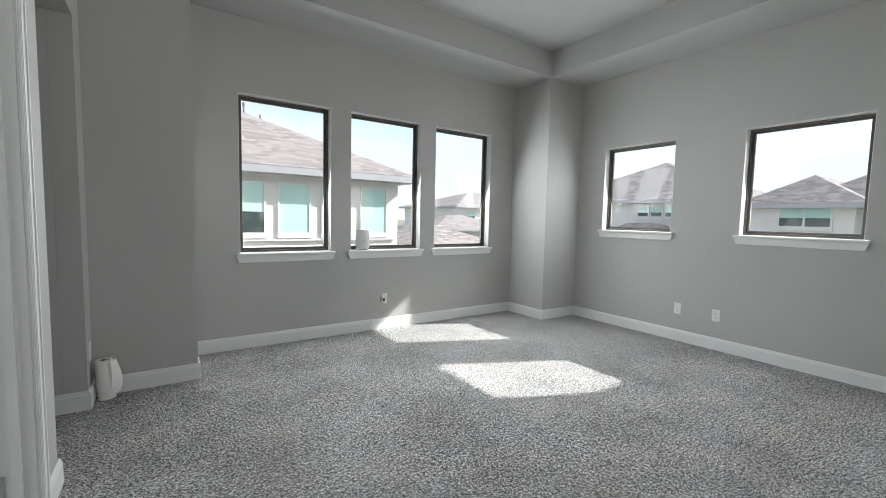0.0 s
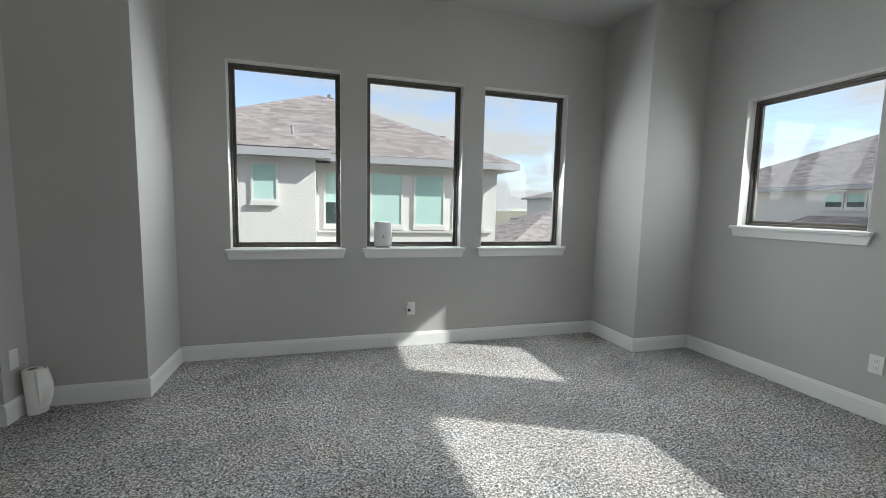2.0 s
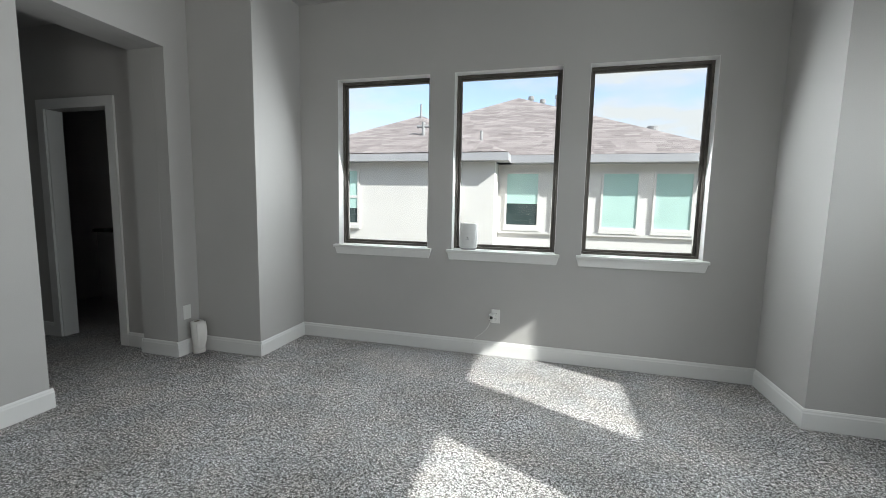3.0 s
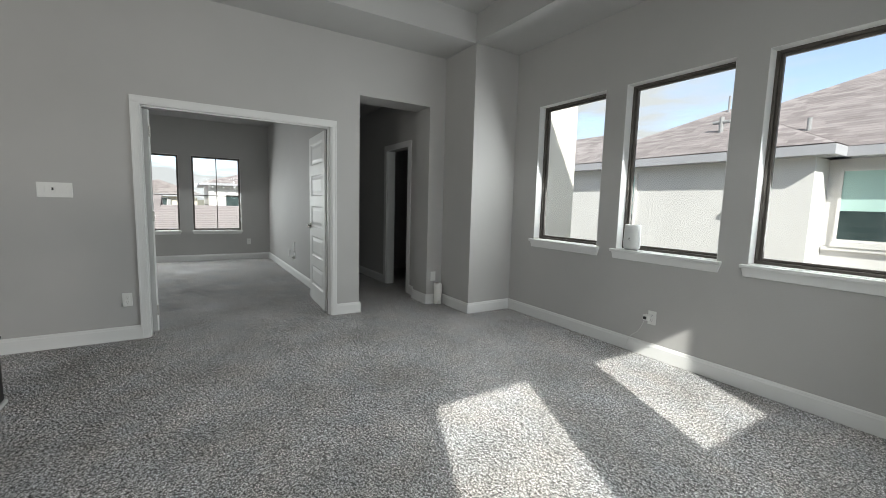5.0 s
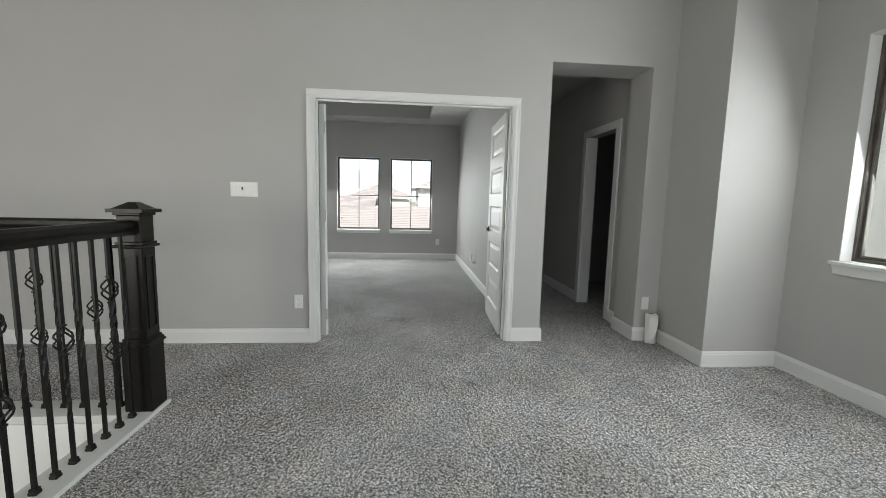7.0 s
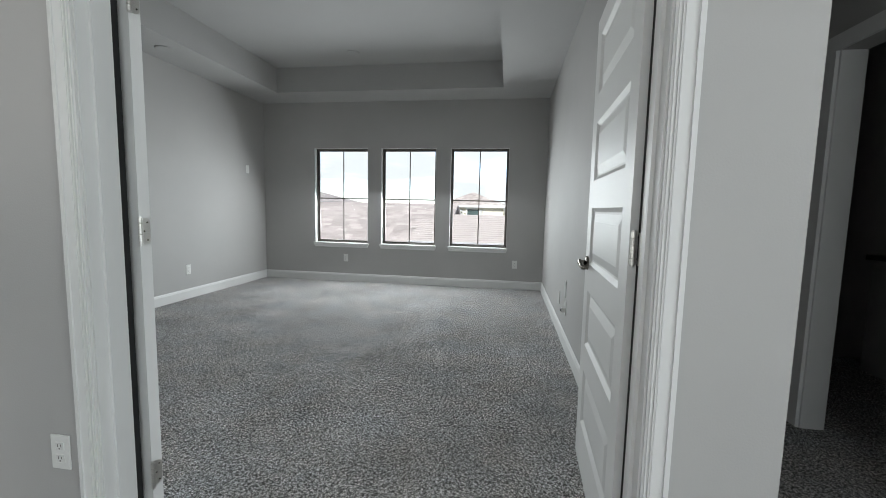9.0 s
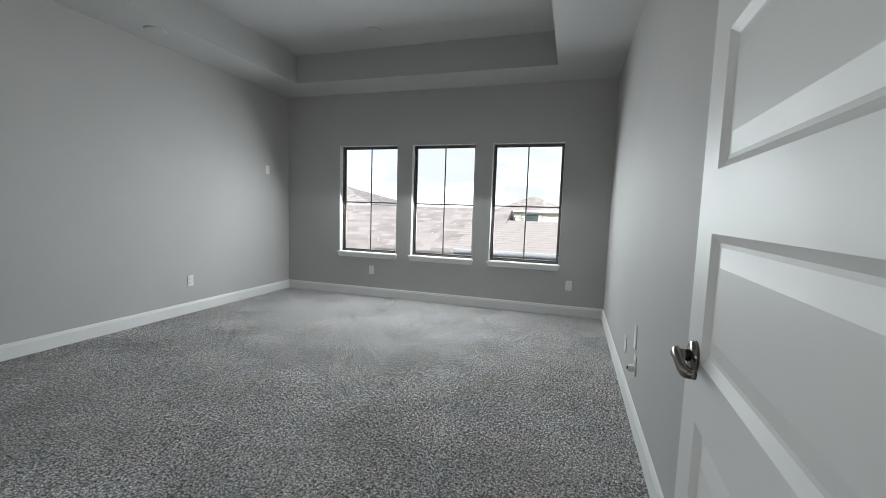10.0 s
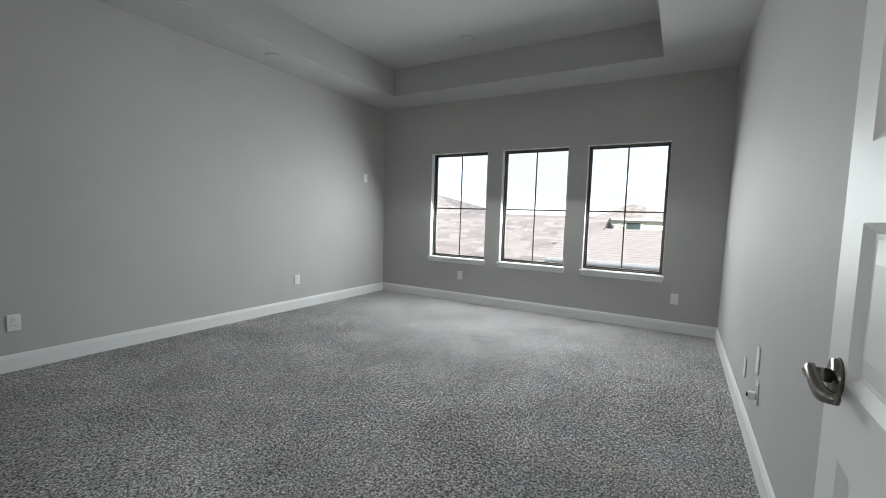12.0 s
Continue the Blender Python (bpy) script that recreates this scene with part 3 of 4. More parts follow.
def door_leaf(name, hinge, angle, sign, width=0.800, height=2.010):
    """Five-panel leaf. Local x runs from the hinge to the free edge, faces at y = -0.0175 and 0.0175."""
    root = new(name)
    root.matrix_basis = pose(hinge[0], hinge[1], 0.012, 0, 0, angle)
    t = 0.0175
    stile, rail = 0.105, 0.105
    px0, px1 = stile, width - stile
    ph = 0.25
    zs = [0.196 + 0.369 * k for k in range(5)]
    bm = bmesh.new()
    box(bm, 0, stile, -t, t, 0, height)
    box(bm, width - stile, width, -t, t, 0, height)
    edges = [0.0] + [v for z in zs for v in (z, z + ph)] + [height]
    for a, b in zip(edges[0::2], edges[1::2]):
        box(bm, stile, width - stile, -t, t, a, b)
    bmesh.ops.remove_doubles(bm, verts=bm.verts[:], dist=1e-6)
    part("leaf_frame", bm, M_TRIM, root)
    for z in zs:
        bm = bmesh.new()
        # sticking slope down to a sunken field, then a raised centre
        for s in (-1, 1):
            loops = []
            for inset, y in ((0.0, t), (0.016, t - 0.011), (0.024, t - 0.0115), (0.058, t - 0.003), (0.060, t - 0.003)):
                loops.append([bm.verts.new((x, s * y, zz)) for x, zz in ((px0 + inset, z + inset), (px1 - inset, z + inset), (px1 - inset, z + ph - inset), (px0 + inset, z + ph - inset))])
            for a, b in zip(loops, loops[1:]):
                for k in range(4):
                    bm.faces.new((a[k], a[(k + 1) % 4], b[(k + 1) % 4], b[k]))
            bm.faces.new(loops[-1])
        bmesh.ops.recalc_face_normals(bm, faces=bm.faces)
        part("panel", bm, M_TRIM, root)
    # lever sets on both faces
    lz, lx = 0.935, width - 0.070
    for s in (-1, 1):
        lev = bmesh.new()
        cyl(lev, (lx, s * t, lz), (lx, s * (t + 0.010), lz), 0.032, 0.029, 28)
        cyl(lev, (lx, s * (t + 0.010), lz), (lx, s * (t + 0.036), lz), 0.012, 0.011, 16)
        prev = None
        for i in range(13):
            u = i / 12
            cx, cy = lx + 0.010 - 0.105 * u, s * (t + 0.038 + 0.004 * math.sin(math.pi * u) - 0.014 * u * u)
            cz = lz + 0.007 * math.sin(2 * math.pi * u) - 0.008 * u * u
            hh = 0.0125 - 0.004 * u + 0.003 * math.sin(math.pi * u)
            ring = [lev.verts.new((cx, cy + s * dy, cz + dz)) for dy, dz in ((-0.006, -hh), (0.003, -hh * 0.9), (0.007, 0.0), (0.003, hh * 0.9), (-0.006, hh), (-0.008, 0.0))]
            if prev:
                for k in range(6):
                    lev.faces.new((prev[k], prev[(k + 1) % 6], ring[(k + 1) % 6], ring[k]))
            else:
                lev.faces.new(ring[::-1])
            prev = ring
        lev.faces.new(prev)
        bmesh.ops.recalc_face_normals(lev, faces=lev.faces)
        part("lever_handle", lev, M_NICKEL, root, "satin nickel lever handle", True)
    return tagged(root, "white five-panel door leaf standing open", "door", kind="structure")


def round_plate(x0, x1, y0, y1, z0, z1, r=0.014):
    """Thin hinge plate lying against a face x = const or y = const, its two outer corners rounded in the plane."""
    bm = bmesh.new()
    ring = []
    for cz, sz in ((z0 + r, -1), (z1 - r, 1)):
        arc = [(r * math.cos(i * math.pi / 10), r * math.sin(i * math.pi / 10)) for i in range(6)]
        ring += [(1 - c / r, cz + sz * q) for c, q in (arc if sz > 0 else arc[::-1])]
    flat_x = (x1 - x0) < (y1 - y0)
    w = (y1 - y0) if flat_x else (x1 - x0)
    pts = [(q * r / w, z) for q, z in ring] + [(1.0, z1), (1.0, z0)]
    lay = []
    for side in (0, 1):
        if flat_x:
            lay.append([bm.verts.new((x0 if side else x1, y0 + u * (y1 - y0), z)) for u, z in pts])
        else:
            lay.append([bm.verts.new((x0 + u * (x1 - x0), y0 if side else y1, z)) for u, z in pts])
    bm.faces.new(lay[0])
    bm.faces.new(lay[1][::-1])
    for k in range(len(pts)):
        j = (k + 1) % len(pts)
        bm.faces.new((lay[0][k], lay[1][k], lay[1][j], lay[0][j]))
    bmesh.ops.recalc_face_normals(bm, faces=bm.faces)
    return bm


def hinge_set(door, kx, ky, jamb):
    """Butt hinges on the hinge edge. kx, ky: the pin in the leaf's own axes; jamb: place of the jamb's plate, or None."""
    for z in (0.20, 1.070, 1.82):
        knuckles = bmesh.new()
        for k in range(5):
            cyl(knuckles, (kx, ky, z - 0.046 + k * 0.0186), (kx, ky, z - 0.0288 + k * 0.0186), 0.0072, None, 14)
        for p in (-0.050, 0.046):
            cyl(knuckles, (kx, ky, z + p), (kx, ky, z + p + 0.004), 0.0055, None, 12)
        hinge = part("hinge", knuckles, M_HINGE, door, "painted steel butt hinge", False)
        part("leaf_plate", round_plate(-0.0022, -0.0003, -0.0150, 0.0165, z - 0.045, z + 0.045), M_HINGE, hinge)
        if jamb:
            part("jamb_plate", bbox(*jamb, z - 0.045, z + 0.045), M_HINGE, hinge)
        screws = bmesh.new()
        for dy, dz in ((-0.006, -0.030), (0.004, 0.0), (-0.006, 0.030)):
            cyl(screws, (-0.0021, dy, z + dz), (-0.0032, dy, z + dz), 0.0030, None, 10)
        part("screw", screws, M_NICKEL, hinge)


RIGHT_ANGLE = 177.6
right_leaf = door_leaf("door_1", (WX2 - 0.025, 2.1515), RIGHT_ANGLE, 1)
hinge_set(right_leaf, -0.011, 0.009, (-0.052, -0.026, -0.0032, -0.0012))
left_leaf = door_leaf("door_2", (WX2 - 0.035, DY0 + 0.068), 252.0, -1)
hinge_set(left_leaf, -0.012, 0.020, None)
# no real seal: black strips added as the shade in the hinge gaps
seal = new("hinge_gap_shade")
part("strip", bbox(WX2 - 0.024, WX2 - 0.0005, DY1 - 0.0165, DY1 - 0.0135, 0.0, DZ - 0.03), M_GAP_SHADE, seal)
tagged(seal, "black strip standing for the shade in the door's hinge gap", "door seal", kind="structure")
seal = new("hinge_gap_shade")
part("strip", bbox(WX2 - 0.024, WX2 - 0.0005, DY0 + 0.0135, DY0 + 0.0165, 0.0, DZ - 0.03), M_GAP_SHADE, seal)
tagged(seal, "black strip standing for the shade in the door's hinge gap", "door seal", kind="structure")

# hall door opening trim and the dark bath
root = new("hall_casing")
for x0, x1 in ((-1.82 - 0.08, -1.816), (-1.104, -1.10 + 0.08)):
    bm = bbox(x0, x1, HALL_N - 0.018, HALL_N - 0.001, -0.01, 2.03)
    part("leg", bm, M_TRIM, root)
part("head", bbox(-1.90, -1.02, HALL_N - 0.018, HALL_N - 0.001, 2.0302, 2.11), M_TRIM, root)
for x0, x1 in ((-1.82, -1.805), (-1.115, -1.10)):
    part("jamb", bbox(x0, x1, HALL_N, HALL_N + 0.12, -0.01, 2.03), M_TRIM, root)
tagged(root, "white casing round the hall door opening", "casing", kind="structure")

van = new("vanity")
part("body", bbox(-2.9, -1.2, 4.55, 5.19, 0.0, 0.86, 0.004), M_VANITY, van)
part("countertop", bbox(-2.93, -1.17, 4.52, 5.195, 0.862, 0.90, 0.004), M_COUNTER, van, "dark stone countertop")
for x in (-2.87, -2.31, -1.75):
    part("door", bbox(x, x + 0.52, 4.532, 4.549, 0.1, 0.83, 0.003), M_VANITY, van)
tagged(van, "grey bath vanity with dark counter in the unlit bath", "vanity")

# ---------------------------------------------------------------- stair curb and railing
root = new("stair_curb")
part("curb", bbox(STAIR_X - 0.19, EX, STAIR_Y, STAIR_Y + 0.17, -0.02, 0.022, 0.004), M_CURB, root)
part("curb", bbox(STAIR_X - 0.19, STAIR_X, SOUTH, STAIR_Y - 0.001, -0.02, 0.022, 0.004), M_CURB, root)
part("fascia", bbox(STAIR_X - 0.019, STAIR_X + 0.001, SOUTH, STAIR_Y - 0.002, -0.285, -0.022, 0.003), M_TRIM, root)
part("fascia", bbox(STAIR_X, EX, STAIR_Y - 0.001, STAIR_Y + 0.019, -0.285, -0.022, 0.003), M_TRIM, root)
tagged(root, "white painted curb along the stair opening", "curb", kind="structure")

RY, RX = -0.200, 0.720   # rail lines
newel = new("newel_post")
newel.matrix_basis = pose(RX, RY, 0.02)
part("plinth", bbox(-0.072, 0.072, -0.072, 0.072, 0.0, 0.375, 0.003), M_WOOD, newel)
bm = bbox(-0.082, 0.082, -0.082, 0.082, 0.3755, 0.392, 0.005)
box(bm, -0.074, 0.074, -0.074, 0.074, 0.392, 0.406)
box(bm, -0.066, 0.066, -0.066, 0.066, 0.406, 0.420)
part("plinth_moulding", bm, M_WOOD, newel)
part("shaft", bbox(-0.060, 0.060, -0.060, 0.060, 0.4205, 0.925, 0.003), M_WOOD, newel)
for k in range(4):
    bm = bmesh.new()
    for x0, x1, z0, z1 in ((-0.036, -0.028, 0.47, 0.88), (0.028, 0.036, 0.47, 0.88), (-0.028, 0.028, 0.47, 0.478), (-0.028, 0.028, 0.872, 0.88)):
        box(bm, x0, x1, -0.0645, -0.059, z0, z1)
    bmesh.ops.rotate(bm, verts=bm.verts, cent=(0, 0, 0), matrix=Matrix.Rotation(k * math.pi / 2, 3, "Z"))
    part("panel_moulding", bm, M_WOOD, newel)
bm = bbox(-0.080, 0.080, -0.080, 0.080, 0.9255, 0.943, 0.007)
box(bm, -0.068, 0.068, -0.068, 0.068, 0.943, 0.956)
part("collar", bm, M_WOOD, newel)
part("head_block", bbox(-0.060, 0.060, -0.060, 0.060, 0.9565, 1.100, 0.003), M_WOOD, newel)
bm = bbox(-0.070, 0.070, -0.070, 0.070, 1.1005, 1.116, 0.004)
box(bm, -0.090, 0.090, -0.090, 0.090, 1.116, 1.136)
for v in box(bm, -0.074, 0.074, -0.074, 0.074, 1.136, 1.172):
    if v.co.z > 1.15:
        v.co.x *= 0.25
        v.co.y *= 0.25
part("cap", bm, M_WOOD, newel)
tagged(newel, "espresso-stained square newel post with moulded cap", "newel post")

rail_prof = [(a, b * 1.22) for a, b in [(-0.033, 0.0), (0.033, 0.0), (0.033, 0.014), (0.024, 0.022), (0.030, 0.034), (0.028, 0.052), (0.014, 0.062), (-0.014, 0.062), (-0.028, 0.052), (-0.030, 0.034), (-0.024, 0.022), (-0.033, 0.014)]]


def handrail(p, q, side):
    bm = bmesh.new()
    profile_run(bm, p, q, side, rail_prof)
    bmesh.ops.recalc_face_normals(bm, faces=bm.faces)
    ob = part("handrail", bm, M_WOOD)
    return tagged(ob, "dark stained wooden handrail on iron balusters", "handrail", kind="structure")


RAIL_Z = 1.02
handrail((RX + 0.060, RY, RAIL_Z), (EX - 0.002, RY, RAIL_Z), (0, 1, 0))
handrail((RX, RY - 0.060, RAIL_Z), (RX, SOUTH + 0.002, RAIL_Z), (1, 0, 0))


def basket_mesh(bm, zc):
    """Four bowed, twisted wires round the bar."""
    for k in range(4):
        pts = []
        for i in range(9):
            u = i / 8
            r = 0.004 + 0.035 * math.sin(math.pi * u)
            a = k * math.pi / 2 + u * math.pi * 0.9
            pts.append((r * math.cos(a), r * math.sin(a), zc - 0.056 + 0.112 * u))
        sweep(bm, pts, 0.0048, 5)
    for dz in (-0.070, 0.062):
        box(bm, -0.011, 0.011, -0.011, 0.011, zc + dz, zc + dz + 0.008)


def baluster_proto(kind):
    root = new("baluster")
    bm = bmesh.new()
    h = RAIL_Z - 0.022
    gaps = {"plain": [], "single": [0.575], "double": [0.735, 0.415]}[kind]
    # square bar, twisted in the middle
    z, ring = 0.0, None
    n = 60
    for i in range(n + 1):
        z = h * i / n
        tw = 0.0
        lo, hi = {"plain": (0.42, 0.66), "single": (0.22, 0.42), "double": (0.51, 0.64)}[kind]
        tw = min(max((z - lo) / (hi - lo), 0.0), 1.0) * math.pi * 1.4
        r = 0.0104
        cur = [bm.verts.new((r * math.cos(tw + math.pi / 4 + k * math.pi / 2), r * math.sin(tw + math.pi / 4 + k * math.pi / 2), z)) for k in range(4)]
        near = any(abs(z - g) < 0.045 for g in gaps)
        if near:
            for v in cur:
                v.co.x *= 0.45
                v.co.y *= 0.45
        if ring:
            for k in range(4):
                bm.faces.new((ring[k], ring[(k + 1) % 4], cur[(k + 1) % 4], cur[k]))
        ring = cur
    part("bar", bm, M_IRON, root)
    for g in gaps:
        bm = bmesh.new()
        basket_mesh(bm, g)
        part("basket", bm, M_IRON, root, "twisted iron basket")
    bm = bbox(-0.016, 0.016, -0.016, 0.016, 0.0, 0.014, 0.002)
    box(bm, -0.013, 0.013, -0.013, 0.013, 0.014, 0.026)
    part("shoe", bm, M_IRON, root)
    lab = {"plain": "slim black iron baluster, briefly twisted bar", "single": "black iron baluster with one basket", "double": "black iron baluster with two baskets"}[kind]
    return tagged(root, lab, "baluster", "balusters of the stair railing")


protos = {k: baluster_proto(k) for k in ("plain", "single", "double")}
used = set()
SEQ = ["plain", "double", "plain", "plain", "single", "plain"]


def place_baluster(kind, x, y):
    m = pose(x, y, 0.022)
    if kind not in used:
        used.add(kind)
        protos[kind].matrix_basis = m
    else:
        copy_thing(protos[kind], m)


for i in range(40):
    x = RX + 0.128 + 0.0985 * i
    if x < EX - 0.05:
        place_baluster(SEQ[i % 6], x, RY)
for i in range(44):
    y = RY - 0.14 - 0.1 * i
    if y > SOUTH + 0.05:
        place_baluster(SEQ[(i + 3) % 6], RX, y)


# ---------------------------------------------------------------- outlets, switches, small things
def wall_plate(name, at, rz, kind, label, cat):
    """Local: x along the wall, -y out of it."""
    root = new(name)
    root.matrix_basis = pose(*at, 0, 0, rz)
    w = {"outlet": 0.072, "blank": 0.072, "triple": 0.215, "tall": 0.072, "switch": 0.072}[kind]
    h = 0.118 if kind != "tall" else 0.145
    part("plate", bbox(-w / 2, w / 2, -0.0065, -0.0008, -h / 2, h / 2, 0.0025), M_PLATE, root)
    if kind in ("outlet",):
        for z in (-0.021, 0.021):
            part("socket", bbox(-0.017, 0.017, -0.0085, -0.0066, z - 0.014, z + 0.014, 0.002), M_PLATE, root)
            bm = bmesh.new()
            box(bm, -0.0075, -0.0055, -0.0089, -0.0084, z - 0.002, z + 0.007)
            box(bm, 0.0055, 0.0075, -0.0089, -0.0084, z - 0.002, z + 0.007)
            box(bm, -0.002, 0.002, -0.0089, -0.0084, z - 0.010, z - 0.006)
            part("slot", bm, M_SLOT, root)
    if kind == "triple":
        for x in (-0.075, -0.012, 0.062):
            bm = bbox(x - 0.017, x + 0.017, -0.0095, -0.0066, -0.033, 0.033, 0.002)
            part("rocker", bm, M_PLATE, root)
        part("slot", bbox(-0.018, -0.006, -0.0105, -0.0096, -0.004, 0.018), M_SLOT, root)
    if kind in ("blank", "tall", "switch"):
        for z in (-h / 2 + 0.02, h / 2 - 0.02):
            bm = bmesh.new()
            cyl(bm, (0, -0.0066, z), (0, -0.0078, z), 0.0032, None, 10)
            part("screw", bm, M_PLATE, root)
        if kind == "switch":
            part("rocker", bbox(-0.017, 0.017, -0.0095, -0.0066, -0.033, 0.033, 0.002), M_PLATE, root)
    return tagged(root, label, cat)


OUT = "white duplex outlet on the grey wall above the baseboard"
wall_plate("outlet", (2.063, NY, 0.342), 0, "outlet", "white duplex outlet with a plug in it", "outlet")
wall_plate("outlet", (EX, 2.221, 0.349), -90, "outlet", OUT, "outlet")
wall_plate("outlet", (EX, 1.846, 0.349), -90, "outlet", OUT, "outlet")
wall_plate("outlet", (COL_E, 3.944, 0.333), 90, "blank", "white blank plate low on the corner pier", "wall plate")
wall_plate("outlet", (WX, 0.373, 0.357), 90, "outlet", "white duplex outlet beside the double door", "outlet")
wall_plate("light_switch", (WX, -0.044, 1.291), 90, "triple", "white three-gang switch plate left of the door casing".replace("left of", "beside"), "switch")
wall_plate("wall_plate", (WX, 3.460, 0.350), 90, "blank", "white blank plate above the paper towel roll", "wall plate")
wall_plate("outlet", (BX, -0.721, 0.369), 90, "outlet", OUT, "outlet")
wall_plate("outlet", (BX, 1.913, 0.369), 90, "outlet", OUT, "outlet")
wall_plate("outlet", (-3.797, BS, 0.36), 180, "outlet", OUT, "outlet")
wall_plate("outlet", (-1.33, BS, 0.345), 180, "outlet", OUT, "outlet")
wall_plate("wall_plate", (-5.02, BS, 1.70), 180, "blank", "small white plate high on the bedroom wall", "wall plate")
wall_plate("wall_plate", (-3.02, BN, 0.495), 0, "tall", "tall white media plate on the bedroom wall", "wall plate")
wall_plate("wall_plate", (-3.42, BN, 0.335), 0, "blank", "white blank plate on the bedroom wall", "wall plate")
wall_plate("outlet", (-2.97, BN, 0.338), 0, "outlet", "white outlet under the media plate", "outlet")

# plug and thin cable to the router
plug = new("power_adapter")
plug.matrix_basis = pose(2.033, NY - 0.010, 0.342)
part("body", bbox(-0.022, 0.022, -0.045, 0.0, -0.025, 0.025, 0.005), M_PLATE, plug)
part("prong_guard", bbox(-0.012, 0.012, -0.058, -0.045, -0.012, 0.012, 0.003), M_SLOT, plug)
bm = bmesh.new()
c0 = Vector((0, -0.05, -0.012))
pts = [c0, c0 + Vector((-0.02, -0.004, -0.06)), c0 + Vector((-0.07, 0.02, -0.13)), c0 + Vector((-0.12, 0.03, -0.17)), c0 + Vector((-0.155, 0.028, -0.22)), c0 + Vector((-0.17, 0.022, -0.28)), c0 + Vector((-0.165, -0.01, -0.305))]
fine = []
for i in range(len(pts) - 1):
    for k in range(4):
        p0, p1, p2, p3 = pts[max(i - 1, 0)], pts[i], pts[i + 1], pts[min(i + 2, len(pts) - 1)]
        u = k / 4
        fine.append(0.5 * ((2 * p1) + (p2 - p0) * u + (2 * p0 - 5 * p1 + 4 * p2 - p3) * u * u + (3 * p1 - p0 - 3 * p2 + p3) * u ** 3))
sweep(bm, fine + [pts[-1]], 0.0022, 6)
part("cable", bm, M_CLEAR, plug, "thin pale cable")
tagged(plug, "white power adapter with a thin pale cable to the floor", "power adapter")

plug = new("power_adapter")
plug.matrix_basis = pose(-2.97, BN - 0.0095, 0.318)
part("body", bbox(-0.017, 0.017, -0.030, 0.0, -0.019, 0.019, 0.004), M_PLATE, plug)
part("prong_guard", bbox(-0.009, 0.009, -0.038, -0.0305, -0.009, 0.009, 0.002), M_SLOT, plug)
tagged(plug, "small white power adapter in the low bedroom outlet", "power adapter")

router = new("router")
router.matrix_basis = pose(1.805, NY + 0.020, N_Z[0] + 0.002)
bm = bmesh.new()
lathe(bm, [(0.058, 0.012), (0.064, 0.015), (0.0690, 0.035), (0.0685, 0.12), (0.064, 0.205), (0.061, 0.2145), (0.055, 0.2165), (0.050, 0.212), (0.030, 0.210)], seg=40)
bmesh.ops.scale(bm, vec=(1.16, 0.62, 1.04), verts=bm.verts)
part("body", bm, M_ROUTER, router, "", True)
bm = bmesh.new()
lathe(bm, [(0.054, 0.0), (0.056, 0.002), (0.056, 0.011), (0.052, 0.0115)], seg=32)
bmesh.ops.scale(bm, vec=(1.16, 0.62, 1.04), verts=bm.verts)
part("base", bm, M_VANITY, router, "grey base ring")
bm = bmesh.new()
cyl(bm, (0, -0.0405, 0.105), (0, -0.0440, 0.105), 0.0055, None, 14)
part("badge", bm, M_SLOT, router, "small dark badge")
part("badge", bbox(-0.014, 0.014, -0.0440, -0.0405, 0.088, 0.0915), M_SLOT, router)
tagged(router, "white rounded mesh router standing on the window sill", "router")

# paper towel roll by the hall opening
roll = new("paper_towel_roll")
roll.matrix_basis = pose(-0.318, 3.490, 0.006, 0, -3, 0)
bm = bmesh.new()
lathe(bm, [(0.044, 0.0), (0.0475, 0.004), (0.0480, 0.262), (0.045, 0.266), (0.021, 0.265), (0.020, 0.250)], seg=36)
part("roll", bm, M_PAPER, roll, "", True)
bm = bmesh.new()
cyl(bm, (0, 0, 0.249), (0, 0, 0.2665), 0.0198, None, 20)
part("core", bm, M_CORE, roll, "brown card core")
bm = bmesh.new()
rows = 12
grid = []
for i in range(rows + 1):
    v = i / rows
    row = []
    for k in range(9):
        u = k / 8
        a = -0.25 + u * (1.35 - 0.75 * v)
        flare = 0.003 + 0.040 * u ** 2 * (0.35 + 0.65 * math.sin(math.pi * v * 0.9))
        r = 0.0485 + flare + 0.004 * math.sin(5 * v + 3 * u)
        row.append(bm.verts.new((r * math.cos(a), r * math.sin(a) - 0.002, 0.262 - 0.250 * v * (1 - 0.12 * u))))
    grid.append(row)
for i in range(rows):
    for k in range(8):
        bm.faces.new((grid[i][k], grid[i][k + 1], grid[i + 1][k + 1], grid[i + 1][k]))
bmesh.ops.rotate(bm, verts=bm.verts, cent=(0, 0, 0), matrix=Matrix.Rotation(radians(-35), 3, "Z"))
sheet = part("loose_sheet", bm, M_PAPER, roll, "loose hanging sheet", True)
sol = sheet.modifiers.new("thickness", "SOLIDIFY")
sol.thickness = 0.0015
tagged(roll, "white paper towel roll with a loose sheet on the carpet", "paper towel")

# ceiling fittings of the bedroom
vent = new("soffit_fitting")
bm = bmesh.new()
lathe(bm, [(0.005, 0.0), (0.07, 0.0), (0.085, 0.004), (0.088, 0.012)], seg=32)
vent.matrix_basis = pose(-3.24, -1.78, BSOF - 0.0125)
part("grille", bm, M_CEIL, vent)
tagged(vent, "small round white fitting on the bedroom soffit", "ceiling fitting")
lamp = new("recessed_light")
lamp.matrix_basis = pose(-4.45, -0.21, BTOP - 0.0105)
bm = bmesh.new()
lathe(bm, [(0.055, 0.003), (0.070, 0.0), (0.085, 0.003), (0.088, 0.010)], seg=32)
part("trim_ring", bm, M_CEIL, lamp)
